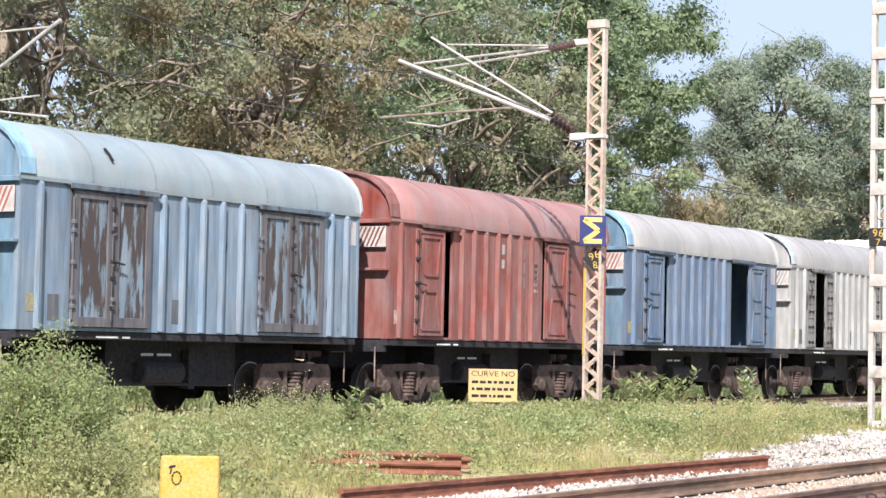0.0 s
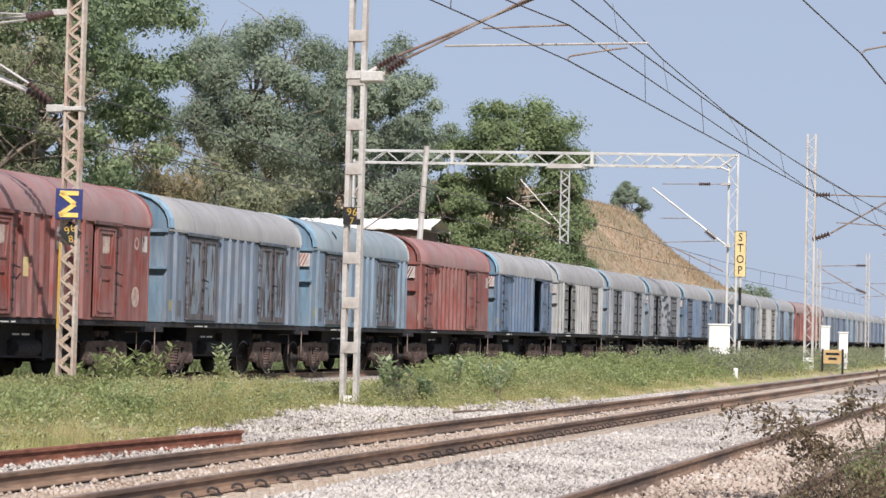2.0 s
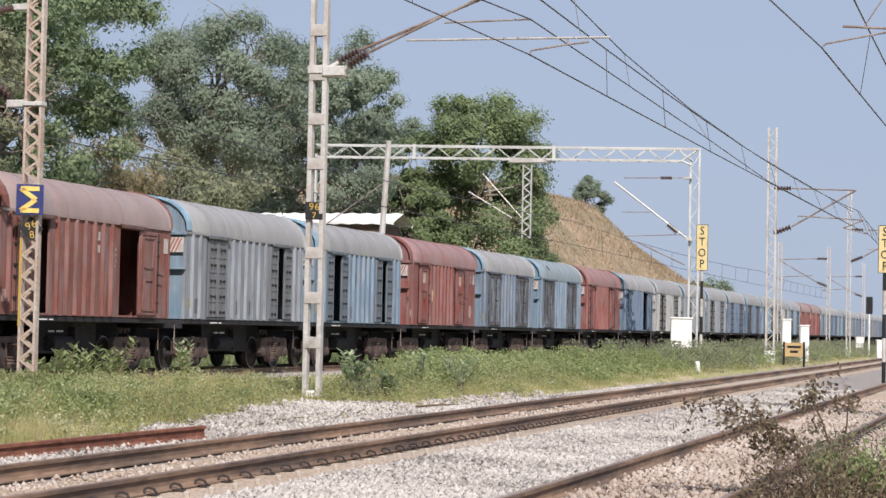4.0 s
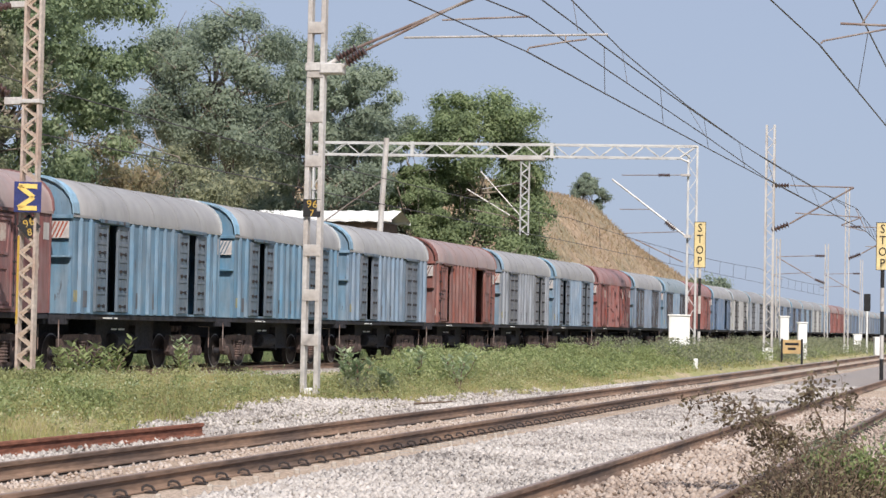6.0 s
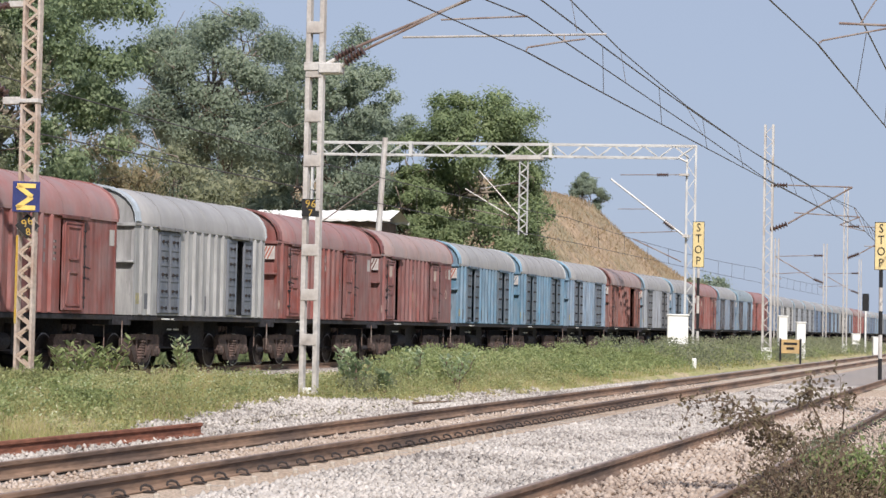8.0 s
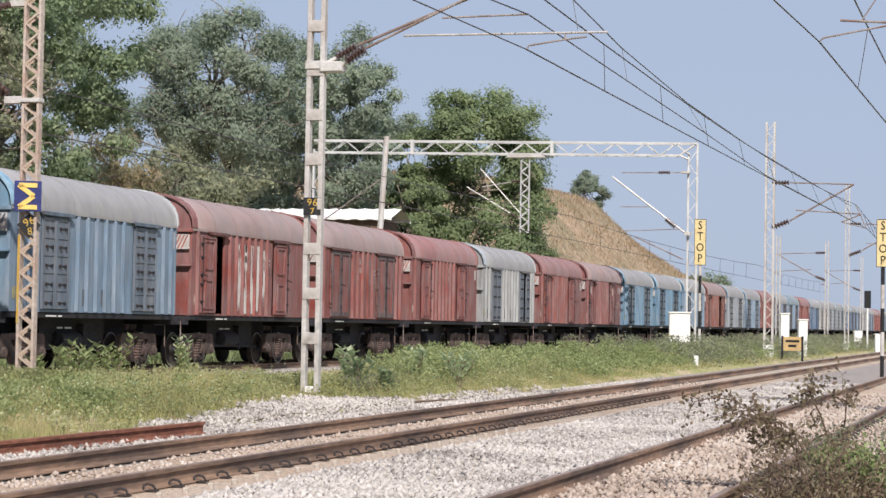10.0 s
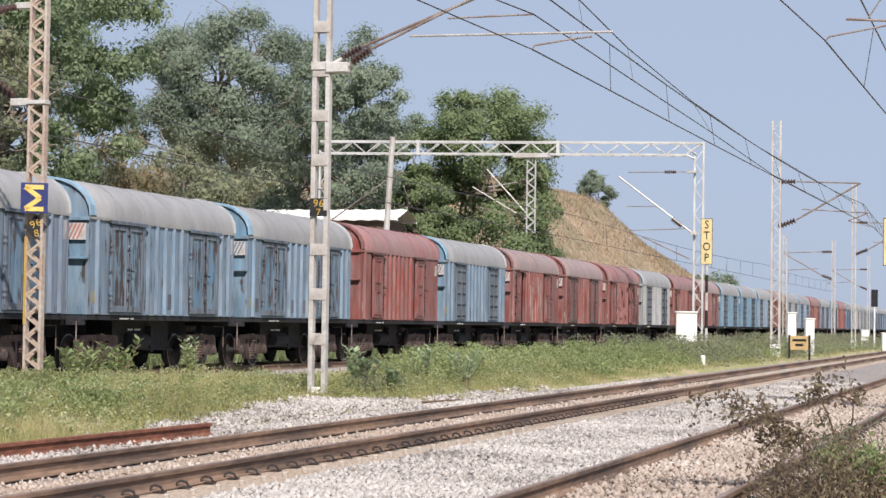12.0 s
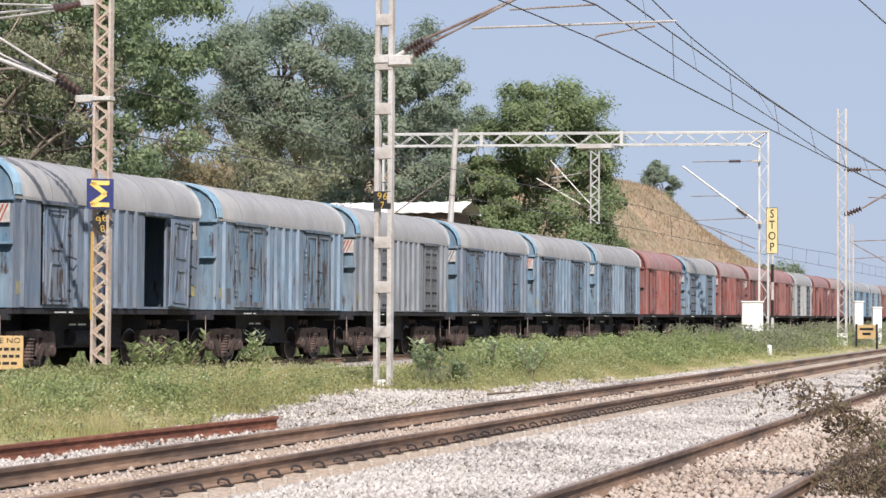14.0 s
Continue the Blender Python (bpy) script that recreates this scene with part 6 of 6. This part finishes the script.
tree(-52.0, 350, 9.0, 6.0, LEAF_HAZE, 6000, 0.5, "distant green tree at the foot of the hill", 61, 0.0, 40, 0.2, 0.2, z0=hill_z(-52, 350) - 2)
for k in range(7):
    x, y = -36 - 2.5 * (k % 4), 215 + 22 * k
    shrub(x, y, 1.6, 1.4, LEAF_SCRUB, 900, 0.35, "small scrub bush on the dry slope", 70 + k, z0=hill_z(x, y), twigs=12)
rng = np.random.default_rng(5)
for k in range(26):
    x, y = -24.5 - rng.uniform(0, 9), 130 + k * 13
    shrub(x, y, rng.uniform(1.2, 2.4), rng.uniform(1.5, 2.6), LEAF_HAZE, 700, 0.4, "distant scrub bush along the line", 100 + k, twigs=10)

# the strip between the freight line and the middle track
blades("grass", 120000, (-19.6, -11.3), (13, 62), (0.10, 0.26), 0.008, GRASS, "short yellowish green grass between the tracks", 21, 0.25, 1.5)
blades("grass", 30000, (-19.6, -11.6), (60, 190), (0.10, 0.28), 0.02, GRASS, "grass along the tracks further off", 22, 0.2, 1.5)
# leaf row added to darken the gaps seen below the wagons
weeds("undergrowth", 40000, (-28.6, -26.4), (16, 120), (0.5, 1.3), 0.12, LEAF_NEEM, "dark green undergrowth added to darken the view under the wagons", 63, 1.2, 0.45, 160)
# the darker leaf colour paints the trees' shade on this grass
blades("grass", 24000, (-34, -24.8), (20, 120), (0.2, 0.6), 0.02, LEAF_NEEM, "tall grass coloured dark for the shade under the trees", 23, 0.2, 1.2)
weeds("weeds", 80000, (-19.5, -11.6), (13, 60), (0.08, 0.36), 0.055, LEAF_WEED, "low leafy weeds in the grass", 24, 1.4, 0.2, 60)
blades("tall_grass", 3500, (-18.6, -12.2), (17, 42), (0.32, 0.6), 0.006, GRASS, "thin tall grass stalks standing above the weeds", 66, 0.3, 1.2)
blades("dry_grass", 16000, (-17.5, -11.3), (13, 60), (0.1, 0.3), 0.008, STRAW, "dry straw-coloured blades among the grass", 29, 0.8, 1.4)
weeds("weeds", 60000, (-19.4, -16.6), (19, 36), (0.15, 0.40), 0.055, LEAF_WEED, "taller leafy weeds beside the freight line", 25, 1.0, 0.3, 120)
weeds("weeds", 30000, (-17.0, -13.2), (43, 100), (0.25, 0.65), 0.075, LEAF_WEED, "dense green weeds beside the freight line", 26, 1.2, 0.35, 120)
weeds("weeds", 30000, (-17.0, -13.2), (43, 100), (0.3, 0.85), 0.08, LEAF_GREENWEED, "taller dark green weeds beside the freight line", 30, 1.2, 0.35, 160)
weeds("weeds", 42000, (-17.8, -11.8), (78, 190), (0.4, 1.1), 0.12, LEAF_SCRUB, "dark green weeds further along the line", 27, 1.1, 0.5, 120)
weeds("weeds", 45000, (-18.5, -11.9), (58, 190), (0.2, 0.7), 0.1, LEAF_GREENWEED, "dull green weeds along the tracks further off", 38, 1.5, 0.4, 100)
weeds("weeds", 18000, (-18.8, -12.6), (14.5, 34), (0.2, 0.45), 0.06, LEAF_GREENWEED, "taller dark weed clumps in the grass", 64, 1.2, 0.22, 200)
weeds("weed_tips", 5000, (-19.0, -12.4), (17, 60), (0.22, 0.45), 0.045, LEAF_PALE, "pale seed heads and leaf tips above the weeds", 39, 1.3, 0.3, 8)
weeds("weeds", 9000, (-3.2, -2.0), (68, 100), (0.1, 0.35), 0.06, LEAF_WEED, "weeds at the side of the near track", 28, 1.0, 0.3, 100)

shrub(-13.3, 14.3, 1.3, 0.6, LEAF_GREENWEED, 17000, 0.042, "leafy green thorn bush in the grass", 31, twigs=60, tight=0.13)
shrub(-14.1, 15.4, 1.5, 0.65, LEAF_GREENWEED, 17000, 0.042, "dull green thorn bush with bare twig tips", 32, twigs=60, tight=0.13)
shrub(-12.4, 13.9, 0.7, 0.55, LEAF_WEED, 8000, 0.032, "low bright green bush in the grass", 33, twigs=40)
shrub(-15.4, 20.5, 0.5, 0.9, LEAF_WEED, 9000, 0.036, "yellowish green bush beside the freight line", 34, twigs=40)
shrub(-17.2, 24.0, 0.5, 1.0, LEAF_WEED, 9000, 0.036, "yellowish green bush beside the freight line", 35, twigs=40)
shrub(-12.75, 38.6, 0.45, 0.4, LEAF_SCRUB, 1000, 0.06, "dark low bush at the foot of the mast", 36, twigs=30)
shrub(-12.65, 39.9, 0.35, 0.45, LEAF_SCRUB, 900, 0.07, "dark green low bush at the ballast edge", 37, twigs=24)
for k, (x, y, h) in enumerate(((-18.2, 36.6, 0.95), (-18.0, 38.2, 0.9), (-18.3, 42.8, 0.95), (-14.0, 47.0, 0.8), (-17.6, 35.6, 0.7), (-15.6, 22.6, 0.7), (-14.25, 42.1, 0.95), (-12.35, 44.6, 0.8), (-12.9, 46.4, 0.8), (-13.6, 45.0, 0.8), (-18.1, 37.4, 0.75), (-18.2, 39.2, 0.8), (-17.7, 41.4, 0.7), (-17.8, 34.9, 0.6))):
    broad_plant(x, y, h, "milkweed plant with broad pale green leaves" if y > 42 else "milkweed plant with broad mid-green leaves", 200 + k, LEAF_PALE if y > 42 else LEAF_GREENWEED)
for k, (x, y, h) in enumerate(((-12.9, 39.0, 0.65), (-12.4, 39.3, 0.55), (-13.3, 39.6, 0.6))):
    broad_plant(x, y, h, "milkweed plant with broad dark green leaves", 220 + k, LEAF_NEEM)

# dry shrubs close to the camera
shrub(-1.75, 18.4, 0.95, 0.8, LEAF_DRYSHRUB, 5500, 0.045, "dry brown shrub with small leaves beside the rail", 51, twigs=110, tight=0.1)
shrub(-1.35, 19.8, 1.1, 0.8, LEAF_SCRUB, 5500, 0.045, "drying olive brown shrub beside the rail", 52, twigs=90, tight=0.1)
shrub(-1.42, 19.1, 1.05, 0.42, LEAF_GREENWEED, 3200, 0.085, "green leafy weed among the dry shrubs", 53, twigs=30)


def straggler(x, y):
    """A thin arching stem with hanging side twigs and small dark leaf clusters."""
    rng = np.random.default_rng(54)
    t = thing("straggling_shrub", pose(x, y, -0.25), "thin arching dry shrub hanging over the rail", "bush", "trackside bushes")
    bm, tips = bmesh.new(), []
    for reach, rise, n in ((-1.35, 0.98, 14), (-0.9, 0.86, 11), (-0.35, 1.1, 8), (-0.6, 0.7, 9), (0.1, 1.05, 8)):
        pts = [np.array([reach * f, rng.normal(0, 0.1) + 0.25 * reach * f * f, rise * math.sin(min(1.0, f * 1.12) * math.pi * 0.5)]) + rng.normal(0, 0.025, 3) * f for f in np.linspace(0, 1, 9)]
        limb(bm, pts, np.linspace(0.014, 0.004, 9), 5)
        tips += pts[-3:]
        for _ in range(n):
            p = pts[rng.integers(3, 9)]
            e = p + np.array([rng.normal(-0.08, 0.16), rng.normal(0, 0.15), rng.normal(-0.05, 0.16)])
            limb(bm, bent(p, e, rng, 0.1, 3), np.linspace(0.005, 0.002, 4), 4)
            tips += [e, (p + e) / 2]
    tagged(part("stem_tangle", bm, TWIG, t), kind="stuff")
    tips = np.array(tips)
    pts = tips[rng.integers(0, len(tips), 1500)] + rng.normal(0, 0.045, (1500, 3))
    piece("foliage", quads("foliage", leaves_at(pts, 0.055, rng, 0.55, 0.2), 4, LEAF_DRYSHRUB), t)


straggler(-1.75, 20.2)
shrub(-3.1, 26.5, 0.45, 0.3, LEAF_DRYSHRUB, 420, 0.04, "small dry shrub between the rails", 55, twigs=20, tight=0.12)
stick = tagged(part("dead_branch", bar((-11.6, 37.9, -0.12), (-11.0, 39.2, -0.08), 0.03, 6, 0.012), TWIG), "dead branch lying on the ballast edge", "branch")

# ---- the train rolls past ----


def motions():
    for i, wagon in WAGONS:
        walk(wagon, [(t, pose(TRACK_FAR, FIRST + PITCH * i + SPEED * t, RAIL_FAR)) for t in range(0, 15, 2)])


motions()
